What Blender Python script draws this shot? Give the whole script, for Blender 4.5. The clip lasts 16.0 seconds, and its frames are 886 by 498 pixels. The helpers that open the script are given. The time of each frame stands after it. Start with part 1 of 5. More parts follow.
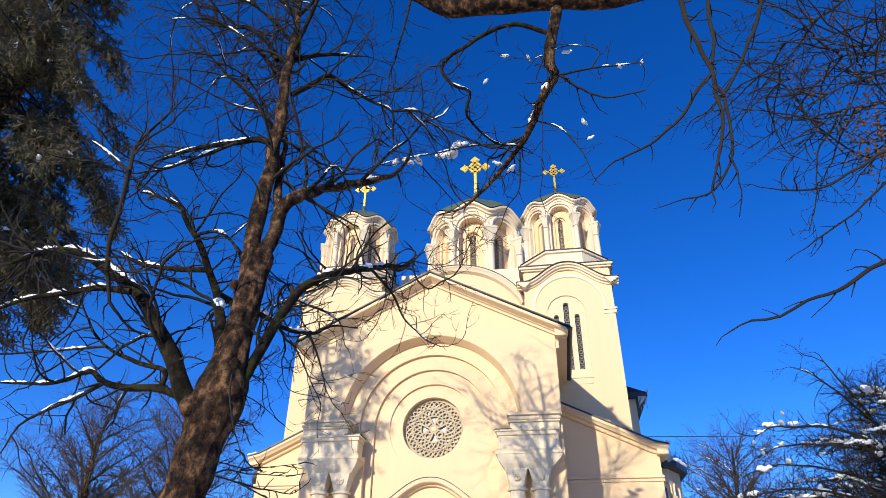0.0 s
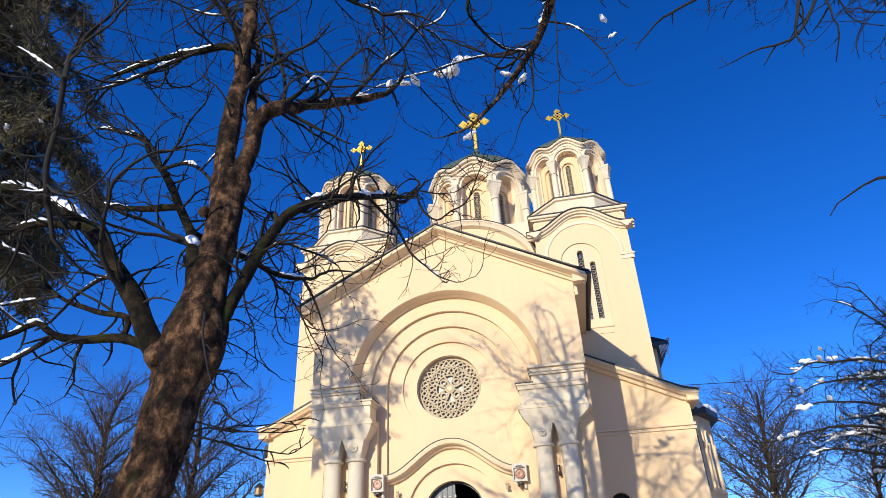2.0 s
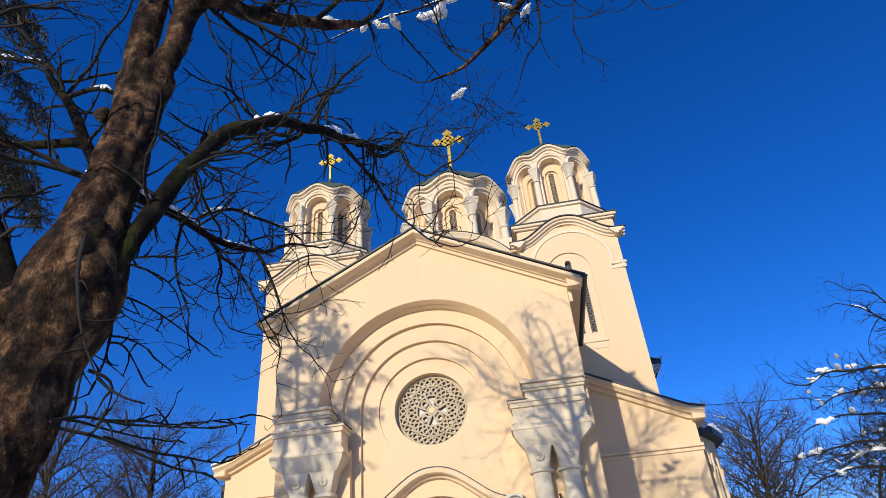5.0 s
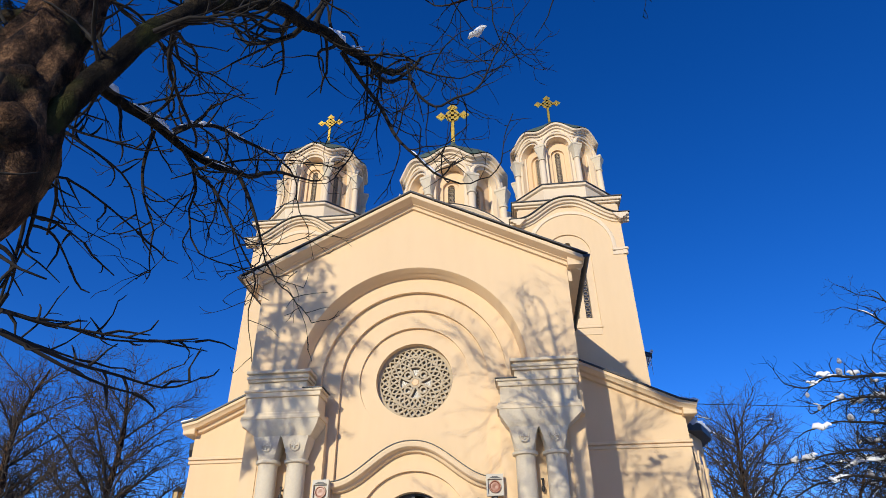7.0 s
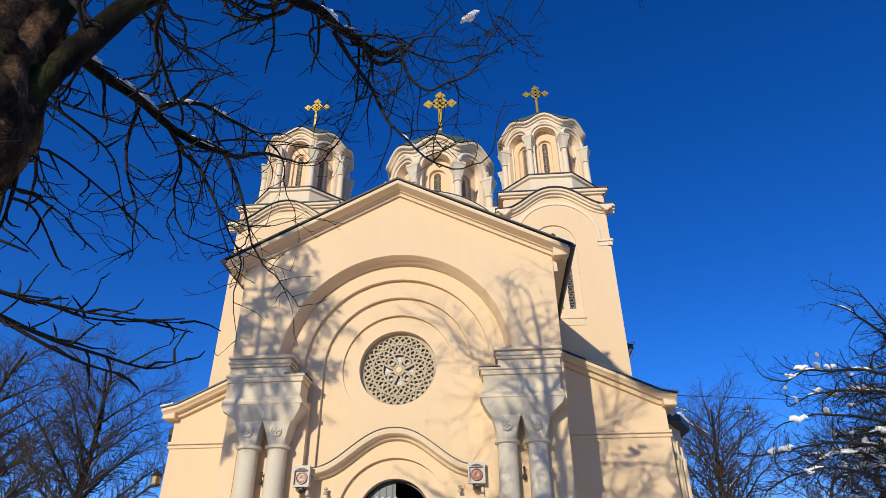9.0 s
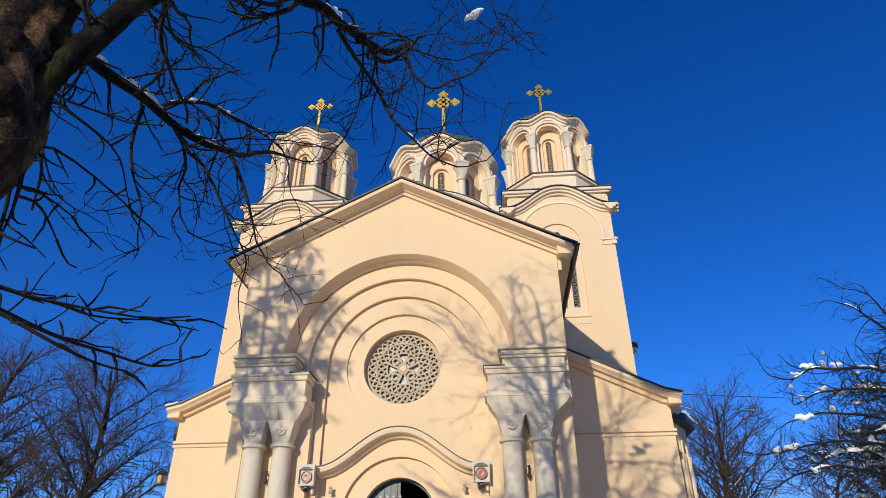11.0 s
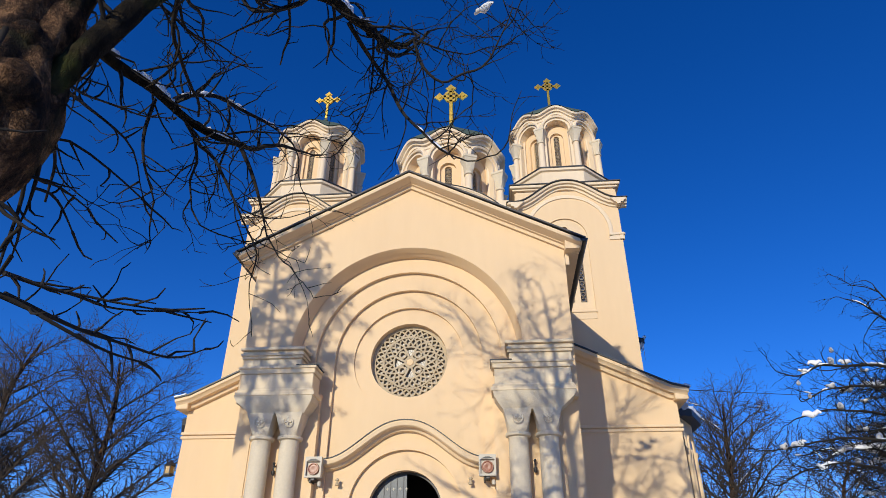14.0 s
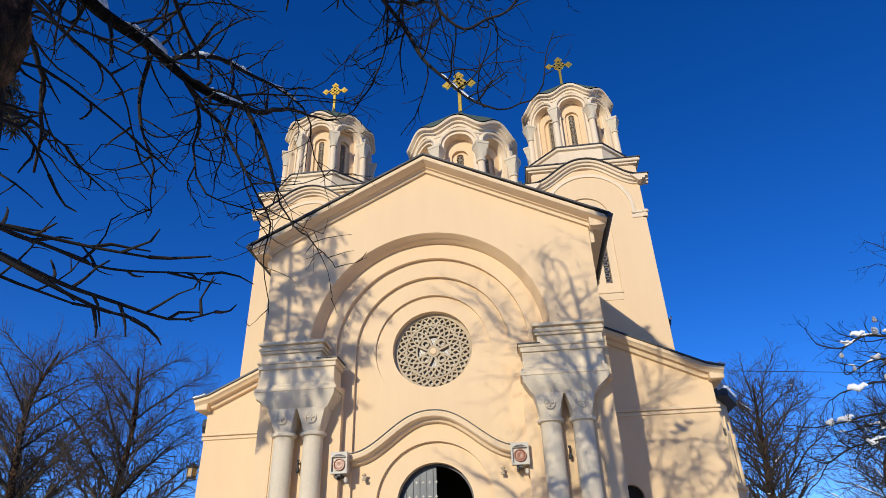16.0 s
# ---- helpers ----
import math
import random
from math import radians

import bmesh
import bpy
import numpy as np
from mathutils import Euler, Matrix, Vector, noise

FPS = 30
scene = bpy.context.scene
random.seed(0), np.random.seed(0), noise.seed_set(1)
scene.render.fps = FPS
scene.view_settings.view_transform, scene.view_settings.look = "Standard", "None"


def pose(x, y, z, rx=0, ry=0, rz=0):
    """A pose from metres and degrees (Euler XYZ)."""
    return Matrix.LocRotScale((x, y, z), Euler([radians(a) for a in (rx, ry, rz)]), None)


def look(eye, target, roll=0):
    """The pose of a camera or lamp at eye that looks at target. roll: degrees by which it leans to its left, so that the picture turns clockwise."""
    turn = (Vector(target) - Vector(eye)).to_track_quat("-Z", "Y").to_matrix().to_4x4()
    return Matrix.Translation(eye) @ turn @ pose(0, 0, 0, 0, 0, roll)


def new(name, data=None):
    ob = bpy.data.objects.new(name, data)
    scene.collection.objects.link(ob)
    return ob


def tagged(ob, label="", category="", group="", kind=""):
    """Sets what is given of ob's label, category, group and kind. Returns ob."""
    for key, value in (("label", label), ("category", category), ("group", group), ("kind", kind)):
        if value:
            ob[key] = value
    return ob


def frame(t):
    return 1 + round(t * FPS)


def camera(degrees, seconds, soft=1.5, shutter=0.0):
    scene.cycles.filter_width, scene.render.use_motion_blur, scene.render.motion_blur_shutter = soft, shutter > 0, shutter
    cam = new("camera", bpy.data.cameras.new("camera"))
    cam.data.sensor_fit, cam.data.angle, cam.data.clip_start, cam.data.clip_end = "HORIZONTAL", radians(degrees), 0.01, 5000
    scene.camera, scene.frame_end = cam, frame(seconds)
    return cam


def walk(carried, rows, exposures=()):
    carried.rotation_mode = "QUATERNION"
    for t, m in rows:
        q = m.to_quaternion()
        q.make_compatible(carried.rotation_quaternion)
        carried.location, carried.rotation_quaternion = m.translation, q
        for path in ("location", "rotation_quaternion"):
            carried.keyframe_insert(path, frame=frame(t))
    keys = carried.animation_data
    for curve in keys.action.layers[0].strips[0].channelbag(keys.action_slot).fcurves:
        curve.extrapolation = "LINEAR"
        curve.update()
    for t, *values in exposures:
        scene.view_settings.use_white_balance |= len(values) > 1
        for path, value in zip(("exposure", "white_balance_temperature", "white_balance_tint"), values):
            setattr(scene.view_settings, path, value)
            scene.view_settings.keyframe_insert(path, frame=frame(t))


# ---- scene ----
cam = camera(70.9, 16.0, soft=0.55)
PATH = [
    (0, (3.888, -19.369, 1.365), (3.592, -17.691, 2.411), 0.8),
    (0.5, (3.813, -19.027, 1.396), (3.526, -17.329, 2.413), 1.5),
    (1, (3.677, -18.64, 1.378), (3.43, -16.922, 2.372), -0.5),
    (1.5, (3.629, -18.314, 1.358), (3.314, -16.594, 2.328), 0.0),
    (2, (3.479, -17.806, 1.464), (3.166, -16.085, 2.433), -2.7),
    (2.5, (3.432, -17.459, 1.373), (3.187, -15.739, 2.364), -4.5),
    (3, (3.224, -17.009, 1.429), (3.026, -15.304, 2.456), -1.5),
    (3.2, (3.213, -16.928, 1.373), (3.004, -15.233, 2.414), -2.3),
    (5.3, (2.702, -15.469, 1.662), (2.501, -13.789, 2.728), -5.2),
    (5.5, (2.668, -15.375, 1.643), (2.461, -13.667, 2.663), -1.8),
    (6, (2.514, -15.029, 1.69), (2.321, -13.303, 2.683), 0.7),
    (6.5, (2.48, -14.82, 1.69), (2.311, -13.1, 2.696), -0.6),
    (7, (2.507, -14.678, 1.689), (2.324, -12.969, 2.712), -0.7),
    (7.5, (2.48, -14.6, 1.713), (2.313, -12.877, 2.715), -1.8),
    (8, (2.456, -14.581, 1.711), (2.318, -12.847, 2.698), -1.4),
    (8.5, (2.449, -14.593, 1.705), (2.315, -12.861, 2.695), -0.6),
    (9, (2.439, -14.61, 1.694), (2.306, -12.879, 2.686), -0.4),
    (11.5, (2.419, -14.592, 1.689), (2.271, -12.86, 2.677), -0.4),
    (12, (2.412, -14.596, 1.688), (2.26, -12.862, 2.674), -0.4),
    (12.5, (2.403, -14.601, 1.691), (2.249, -12.868, 2.677), -0.1),
    (13, (2.406, -14.603, 1.685), (2.249, -12.87, 2.671), -0.1),
    (13.5, (2.401, -14.609, 1.687), (2.24, -12.875, 2.671), 0.3),
    (14, (2.39, -14.606, 1.683), (2.225, -12.867, 2.657), 0.3),
    (14.5, (2.355, -14.585, 1.688), (2.187, -12.842, 2.655), -0.5),
    (15, (2.289, -14.413, 1.712), (2.15, -12.659, 2.663), -1.0),
    (15.5, (2.23, -14.217, 1.72), (2.053, -12.478, 2.692), -0.4),
    (16, (2.122, -13.926, 1.71), (1.918, -12.185, 2.673), -1.7),
]
walk(cam, [(t, look(eye, target, roll)) for t, eye, target, roll in PATH], [(0, 0.42, 6900, 10), (3, 0.25, 6900, 10), (6, 0.06, 6900, 10), (9, -0.04, 6900, 10), (16, -0.06, 6900, 10)])

# ---- world, sun, exposure ----
SUN_AZ, SUN_EL = 16.9, 16.5
world = bpy.data.worlds.new("sky")
scene.world = world
world.use_nodes = True
wt = world.node_tree
wt.nodes.clear()
sky = wt.nodes.new("ShaderNodeTexSky")
sky.sky_type = "NISHITA"
sky.sun_disc = False
sky.sun_elevation = radians(SUN_EL + 6)
sky.sun_rotation = radians(180 + SUN_AZ)
sky.air_density, sky.dust_density, sky.ozone_density, sky.altitude = 1.0, 0.0, 6.0, 2600
bg = wt.nodes.new("ShaderNodeBackground")
bg.inputs[1].default_value = 0.10
hue = wt.nodes.new("ShaderNodeHueSaturation")
hue.inputs["Hue"].default_value = 0.5152
hue.inputs["Saturation"].default_value = 1.21
hue.inputs["Value"].default_value = 1.78
wo = wt.nodes.new("ShaderNodeOutputWorld")
wt.links.new(sky.outputs[0], hue.inputs["Color"])
wt.links.new(hue.outputs[0], bg.inputs[0])
wt.links.new(bg.outputs[0], wo.inputs[0])
sun = new("sun", bpy.data.lights.new("sun", "SUN"))
sun.data.energy, sun.data.angle, sun.data.color = 3.9, radians(0.5), (0.965, 0.925, 0.785)
d = Vector((math.sin(radians(SUN_AZ)) * math.cos(radians(SUN_EL)), math.cos(radians(SUN_AZ)) * math.cos(radians(SUN_EL)), -math.sin(radians(SUN_EL))))
sun.matrix_world = look(tuple(-60 * d), (0, 0, 0))

# ---- materials ----
def material(name, colour, rough=0.8, metal=0.0, dark=None, big=0.6, fine=14.0, bump=0.15, bump_scale=60.0, mix=0.5, streak=False):
    """A node material: two colours mixed by coarse and fine noise, with a fine relief."""
    m = bpy.data.materials.new(name)
    m.use_nodes = True
    nt = m.node_tree
    p = nt.nodes["Principled BSDF"]
    p.inputs["Roughness"].default_value = rough
    p.inputs["Metallic"].default_value = metal
    co = nt.nodes.new("ShaderNodeTexCoord")
    mp = nt.nodes.new("ShaderNodeMapping")
    if streak:
        mp.inputs["Scale"].default_value = (1.0, 1.0, 0.22)
    nt.links.new(co.outputs["Object"], mp.inputs["Vector"])
    noises = []
    for s, det in ((big, 5.0), (fine, 6.0)):
        n = nt.nodes.new("ShaderNodeTexNoise")
        n.inputs["Scale"].default_value = s
        n.inputs["Detail"].default_value = det
        nt.links.new(mp.outputs[0], n.inputs["Vector"])
        noises.append(n)
    add = nt.nodes.new("ShaderNodeMath")
    add.operation = "MULTIPLY_ADD"
    nt.links.new(noises[1].outputs[0], add.inputs[0])
    add.inputs[1].default_value = 0.5
    nt.links.new(noises[0].outputs[0], add.inputs[2])
    ramp = nt.nodes.new("ShaderNodeMapRange")
    ramp.inputs["From Min"].default_value, ramp.inputs["From Max"].default_value = 0.5, 1.05
    ramp.inputs["To Max"].default_value = mix
    nt.links.new(add.outputs[0], ramp.inputs["Value"])
    mx = nt.nodes.new("ShaderNodeMix")
    mx.data_type = "RGBA"
    mx.inputs["A"].default_value = (*colour, 1)
    dark = dark or tuple(c * 0.7 for c in colour)
    mx.inputs["B"].default_value = (*dark, 1)
    nt.links.new(ramp.outputs[0], mx.inputs["Factor"])
    nt.links.new(mx.outputs["Result"], p.inputs["Base Color"])
    b = nt.nodes.new("ShaderNodeBump")
    b.inputs["Strength"].default_value, b.inputs["Distance"].default_value = bump, 0.02
    n = nt.nodes.new("ShaderNodeTexNoise")
    n.inputs["Scale"].default_value, n.inputs["Detail"].default_value = bump_scale, 6.0
    nt.links.new(co.outputs["Object"], n.inputs["Vector"])
    nt.links.new(n.outputs[0], b.inputs["Height"])
    nt.links.new(b.outputs[0], p.inputs["Normal"])
    return m


STUCCO = material("cream_stucco", (0.78, 0.57, 0.35), 0.9, dark=(0.69, 0.485, 0.29), big=0.35, fine=5.0, mix=0.55, bump=0.12, bump_scale=90, streak=True)
PALE = material("pale_render", (0.79, 0.64, 0.46), 0.9, dark=(0.66, 0.51, 0.36), big=0.5, fine=8.0, mix=0.6, bump=0.12, bump_scale=90, streak=True)
MOULD = material("moulding_render", (0.78, 0.59, 0.38), 0.88, dark=(0.66, 0.48, 0.30), big=0.6, fine=9.0, mix=0.6, bump=0.15, bump_scale=70)
STONE = material("limestone", (0.70, 0.60, 0.45), 0.8, dark=(0.52, 0.44, 0.33), big=1.2, fine=18.0, mix=0.7, bump=0.3, bump_scale=45)
TRACERY = material("tracery_stone", (0.52, 0.42, 0.29), 0.85, dark=(0.38, 0.30, 0.20), big=3.0, fine=25.0, mix=0.7, bump=0.3, bump_scale=60)
GRILLE = material("dark_grille_stone", (0.34, 0.27, 0.19), 0.8, dark=(0.16, 0.13, 0.10), big=4.0, fine=25.0)
FLASH = material("dark_sheet_metal", (0.05, 0.05, 0.055), 0.5, 0.6, dark=(0.09, 0.085, 0.08), big=2.0, fine=20.0)
COPPER = material("weathered_copper_roof", (0.11, 0.15, 0.11), 0.6, 0.3, dark=(0.07, 0.09, 0.07), big=1.0, fine=10.0)
GOLD = material("gilded_metal", (0.85, 0.55, 0.10), 0.32, 1.0, dark=(0.60, 0.34, 0.05), big=4.0, fine=25.0, bump=0.2, bump_scale=30)
GLASS = material("leaded_glass", (0.02, 0.025, 0.035), 0.15, 0.0, dark=(0.16, 0.18, 0.26), big=9.0, fine=40.0, mix=0.9, bump=0.3, bump_scale=25)
STAINED = material("stained_glass", (0.30, 0.25, 0.19), 0.3, 0.0, dark=(0.13, 0.12, 0.13), big=10.0, fine=34.0, mix=1.0, bump=0.3, bump_scale=25)
IMPOST = material("impost_stone", (0.76, 0.62, 0.43), 0.85, dark=(0.62, 0.50, 0.35), big=1.2, fine=14.0, mix=0.6, bump=0.2, bump_scale=50)
# near-black that stands in for the shade inside the openings
SHADE_BLACK = material("opening_shade_black", (0.02, 0.018, 0.016), 0.9)
DOOR = material("riveted_iron_door", (0.11, 0.12, 0.13), 0.5, 0.4, dark=(0.06, 0.06, 0.065), big=3.0, fine=30.0)
LAMPBODY = material("white_lamp_casing", (0.50, 0.45, 0.37), 0.5, dark=(0.45, 0.42, 0.37), big=6.0, fine=30.0)
LENS = material("terracotta_lens", (0.30, 0.10, 0.05), 0.35, dark=(0.20, 0.07, 0.035), big=8.0, fine=40.0)


def bark_material(name, pale, mid, dark, moss, mossy=0.58):
    """Blotched plates of bark parted by dark furrows, with patches of moss."""
    m = bpy.data.materials.new(name)
    m.use_nodes = True
    nt = m.node_tree
    p = nt.nodes["Principled BSDF"]
    p.inputs["Roughness"].default_value = 0.95
    p.inputs["Specular IOR Level"].default_value = 0.15
    co = nt.nodes.new("ShaderNodeTexCoord")
    mp = nt.nodes.new("ShaderNodeMapping")
    mp.inputs["Scale"].default_value = (1.0, 1.0, 0.75)
    nt.links.new(co.outputs["Object"], mp.inputs["Vector"])
    warp = nt.nodes.new("ShaderNodeTexNoise")
    warp.inputs["Scale"].default_value, warp.inputs["Detail"].default_value = 7.0, 5.0
    nt.links.new(mp.outputs[0], warp.inputs["Vector"])
    add = nt.nodes.new("ShaderNodeVectorMath")
    add.operation = "MULTIPLY_ADD"
    nt.links.new(warp.outputs["Color"], add.inputs[0])
    add.inputs[1].default_value = (0.40, 0.40, 0.40)
    nt.links.new(mp.outputs[0], add.inputs[2])
    blotch = nt.nodes.new("ShaderNodeTexNoise")
    blotch.inputs["Scale"].default_value, blotch.inputs["Detail"].default_value, blotch.inputs["Roughness"].default_value = 6.5, 9.0, 0.68
    nt.links.new(mp.outputs[0], blotch.inputs["Vector"])
    ramp = nt.nodes.new("ShaderNodeValToRGB")
    e = ramp.color_ramp.elements
    e[0].position, e[0].color = 0.43, (*dark, 1)
    e[1].position, e[1].color = 0.63, (*pale, 1)
    k = e.new(0.53)
    k.color = (*mid, 1)
    nt.links.new(blotch.outputs[0], ramp.inputs[0])
    cell = nt.nodes.new("ShaderNodeTexVoronoi")
    cell.feature = "DISTANCE_TO_EDGE"
    cell.inputs["Scale"].default_value = 36.0
    nt.links.new(add.outputs[0], cell.inputs["Vector"])
    deep = nt.nodes.new("ShaderNodeMapRange")
    deep.inputs["From Max"].default_value = 0.20
    deep.inputs["To Min"].default_value = 0.55
    nt.links.new(cell.outputs["Distance"], deep.inputs["Value"])
    mul = nt.nodes.new("ShaderNodeMix")
    mul.data_type = "RGBA"
    mul.inputs["A"].default_value = (*[c * 0.7 for c in dark], 1)
    nt.links.new(deep.outputs[0], mul.inputs["Factor"])
    nt.links.new(ramp.outputs[0], mul.inputs["B"])
    patch = nt.nodes.new("ShaderNodeTexNoise")
    patch.inputs["Scale"].default_value, patch.inputs["Detail"].default_value = 2.6, 8.0
    nt.links.new(co.outputs["Object"], patch.inputs["Vector"])
    cover = nt.nodes.new("ShaderNodeMapRange")
    cover.inputs["From Min"].default_value, cover.inputs["From Max"].default_value = mossy, mossy + 0.12
    cover.inputs["To Max"].default_value = 0.75
    nt.links.new(patch.outputs[0], cover.inputs["Value"])
    mx = nt.nodes.new("ShaderNodeMix")
    mx.data_type = "RGBA"
    nt.links.new(cover.outputs[0], mx.inputs["Factor"])
    nt.links.new(mul.outputs["Result"], mx.inputs["A"])
    mx.inputs["B"].default_value = (*moss, 1)
    nt.links.new(mx.outputs["Result"], p.inputs["Base Color"])
    b1 = nt.nodes.new("ShaderNodeBump")
    b1.inputs["Strength"].default_value, b1.inputs["Distance"].default_value = 1.0, 0.05
    nt.links.new(blotch.outputs[0], b1.inputs["Height"])
    b = nt.nodes.new("ShaderNodeBump")
    b.inputs["Strength"].default_value, b.inputs["Distance"].default_value = 0.9, 0.02
    nt.links.new(deep.outputs[0], b.inputs["Height"])
    nt.links.new(b1.outputs[0], b.inputs["Normal"])
    nt.links.new(b.outputs[0], p.inputs["Normal"])
    return m


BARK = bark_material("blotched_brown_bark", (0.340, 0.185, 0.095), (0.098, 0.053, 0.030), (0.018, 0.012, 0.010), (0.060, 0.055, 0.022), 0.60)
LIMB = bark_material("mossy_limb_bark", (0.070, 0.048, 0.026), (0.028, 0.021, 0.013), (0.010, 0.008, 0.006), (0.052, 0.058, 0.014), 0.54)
TWIG = material("dark_twig_bark", (0.020, 0.015, 0.011), 0.95, dark=(0.008, 0.006, 0.005), big=3.0, fine=30.0, mix=1.0)
BUSH = material("grey_brown_twigs", (0.080, 0.058, 0.044), 0.95, dark=(0.038, 0.030, 0.025), big=2.0, fine=20.0, mix=1.0)
SNOW = material("fresh_snow", (0.86, 0.87, 0.90), 0.7, dark=(0.80, 0.82, 0.87), big=2.0, fine=20.0, bump=0.3, bump_scale=30)
NEEDLE = material("dark_conifer_needles", (0.052, 0.058, 0.030), 0.9, dark=(0.115, 0.080, 0.042), big=1.5, fine=9.0, mix=1.0)
PAVE = material("trodden_snow_and_gravel", (0.74, 0.64, 0.50), 0.9, dark=(0.42, 0.33, 0.23), big=0.3, fine=4.0, mix=0.8, bump=0.6, bump_scale=12)

# ---- mesh helpers ----
def finish(bm, name, mat, smooth=0.0):
    bmesh.ops.recalc_face_normals(bm, faces=bm.faces)
    me = bpy.data.meshes.new(name)
    bm.to_mesh(me)
    bm.free()
    for m in mat if isinstance(mat, (list, tuple)) else [mat]:
        me.materials.append(m)
    if smooth:
        me.shade_smooth()
        me.set_sharp_from_angle(angle=radians(smooth))
    return me


def part(name, bm, mat, parent, label="", smooth=35.0):
    """One mesh object under a thing or a part."""
    me = bm if isinstance(bm, bpy.types.Mesh) else finish(bm, name, mat, smooth)
    ob = new(name, me)
    ob.parent = parent
    return tagged(ob, label)


def pieces(name, bm, mat, parent, label="", smooth=35.0):
    """Each loose piece of bm becomes a part of its own."""
    left = set(bm.verts)
    for start in list(bm.verts):
        if start not in left:
            continue
        todo, own = [start], []
        left.discard(start)
        while todo:
            v = todo.pop()
            own.append(v)
            for e in v.link_edges:
                w = e.other_vert(v)
                if w in left:
                    left.discard(w)
                    todo.append(w)
        one, at = bmesh.new(), {}
        for v in own:
            at[v] = one.verts.new(v.co)
        for f in {f for v in own for f in v.link_faces}:
            one.faces.new([at[v] for v in f.verts])
        part(name, one, mat, parent, label, smooth)
    bm.free()


def thing(name, label, category, group="", kind="", at=(0, 0, 0)):
    ob = new(name)
    ob.empty_display_size = 0.2
    ob.location = at
    return tagged(ob, label, category, group, kind)


def moved(bm, m, start=0):
    vs = list(bm.verts)[start:]
    bmesh.ops.transform(bm, matrix=m, verts=vs)


def box(bm, x0, x1, y0, y1, z0, z1, bevel=0.0):
    r = bmesh.ops.create_cube(bm, size=1.0, matrix=Matrix.Translation(((x0 + x1) / 2, (y0 + y1) / 2, (z0 + z1) / 2)) @ Matrix.Diagonal((x1 - x0, y1 - y0, z1 - z0, 1)))
    if bevel:
        es = list({e for v in r["verts"] for e in v.link_edges})
        bmesh.ops.bevel(bm, geom=es, offset=bevel, segments=1, affect="EDGES")


def prism(bm, loops, y0, y1):
    """A slab between y0 and y1 whose outline and holes are loops of (x, z)."""
    rows = []
    for y in (y0, y1):
        edges, rings = [], []
        for loop in loops:
            vs = [bm.verts.new((x, y, z)) for x, z in loop]
            rings.append(vs)
            edges += [bm.edges.new((vs[i - 1], vs[i])) for i in range(len(vs))]
        bmesh.ops.triangle_fill(bm, use_beauty=True, use_dissolve=False, edges=edges)
        rows.append(rings)
    for a, b in zip(*rows):
        for i in range(len(a)):
            bm.faces.new((a[i - 1], a[i], b[i], b[i - 1]))


def arc(cx, cz, r, a0, a1, n):
    return [(cx + r * math.cos(radians(a0 + (a1 - a0) * i / n)), cz + r * math.sin(radians(a0 + (a1 - a0) * i / n))) for i in range(n + 1)]


def arch_loop(cx, half, z0, spring, n=32, rise=None):
    """An arched opening: legs from z0 up to the spring, and a round head."""
    rise = rise or half
    head = [(cx + half * math.cos(math.pi * i / n), spring + rise * math.sin(math.pi * i / n)) for i in range(n + 1)]
    return [(cx + half, z0), *head, (cx - half, z0)]


def sweep(bm, path, profile, y, closed=False, caps=True):
    """Runs a profile of (up, out) along a path of (x, z) in the plane y; out goes towards -y."""
    n = len(path)
    pts = [Vector(p) for p in path]
    rings = []
    for i in range(n):
        a = pts[i] - pts[i - 1] if i or closed else pts[1] - pts[0]
        b = pts[(i + 1) % n] - pts[i] if i < n - 1 or closed else a
        a, b = a.normalized(), b.normalized()
        na, nb = Vector((-a.y, a.x)), Vector((-b.y, b.x))
        nn = (na + nb).normalized()
        nn = nn / max(0.35, nn.dot(na))
        rings.append([bm.verts.new((pts[i].x + nn.x * u, y - o, pts[i].y + nn.y * u)) for u, o in profile])
    k = len(profile)
    for i in range(n if closed else n - 1):
        r, s = rings[i], rings[(i + 1) % n]
        for j in range(k):
            bm.faces.new((r[j], r[(j + 1) % k], s[(j + 1) % k], s[j]))
    if caps and not closed:
        bm.faces.new(rings[0])
        bm.faces.new(rings[-1])


def lathe(bm, prof, n=24, cx=0.0, cy=0.0, cap=True):
    rings = []
    for r, z in prof:
        rings.append([bm.verts.new((cx + r * math.cos(2 * math.pi * i / n), cy + r * math.sin(2 * math.pi * i / n), z)) for i in range(n)])
    for a, b in zip(rings, rings[1:]):
        for i in range(n):
            bm.faces.new((a[i - 1], a[i], b[i], b[i - 1]))
    if cap:
        bm.faces.new(rings[0])
        bm.faces.new(rings[-1])


def rings_loft(bm, rings, closed=True):
    rows = [[bm.verts.new(p) for p in r] for r in rings]
    n = len(rows[0])
    for a, b in zip(rows, rows[1:]):
        for i in range(0 if closed else 1, n):
            bm.faces.new((a[i - 1], a[i], b[i], b[i - 1]))
    return rows


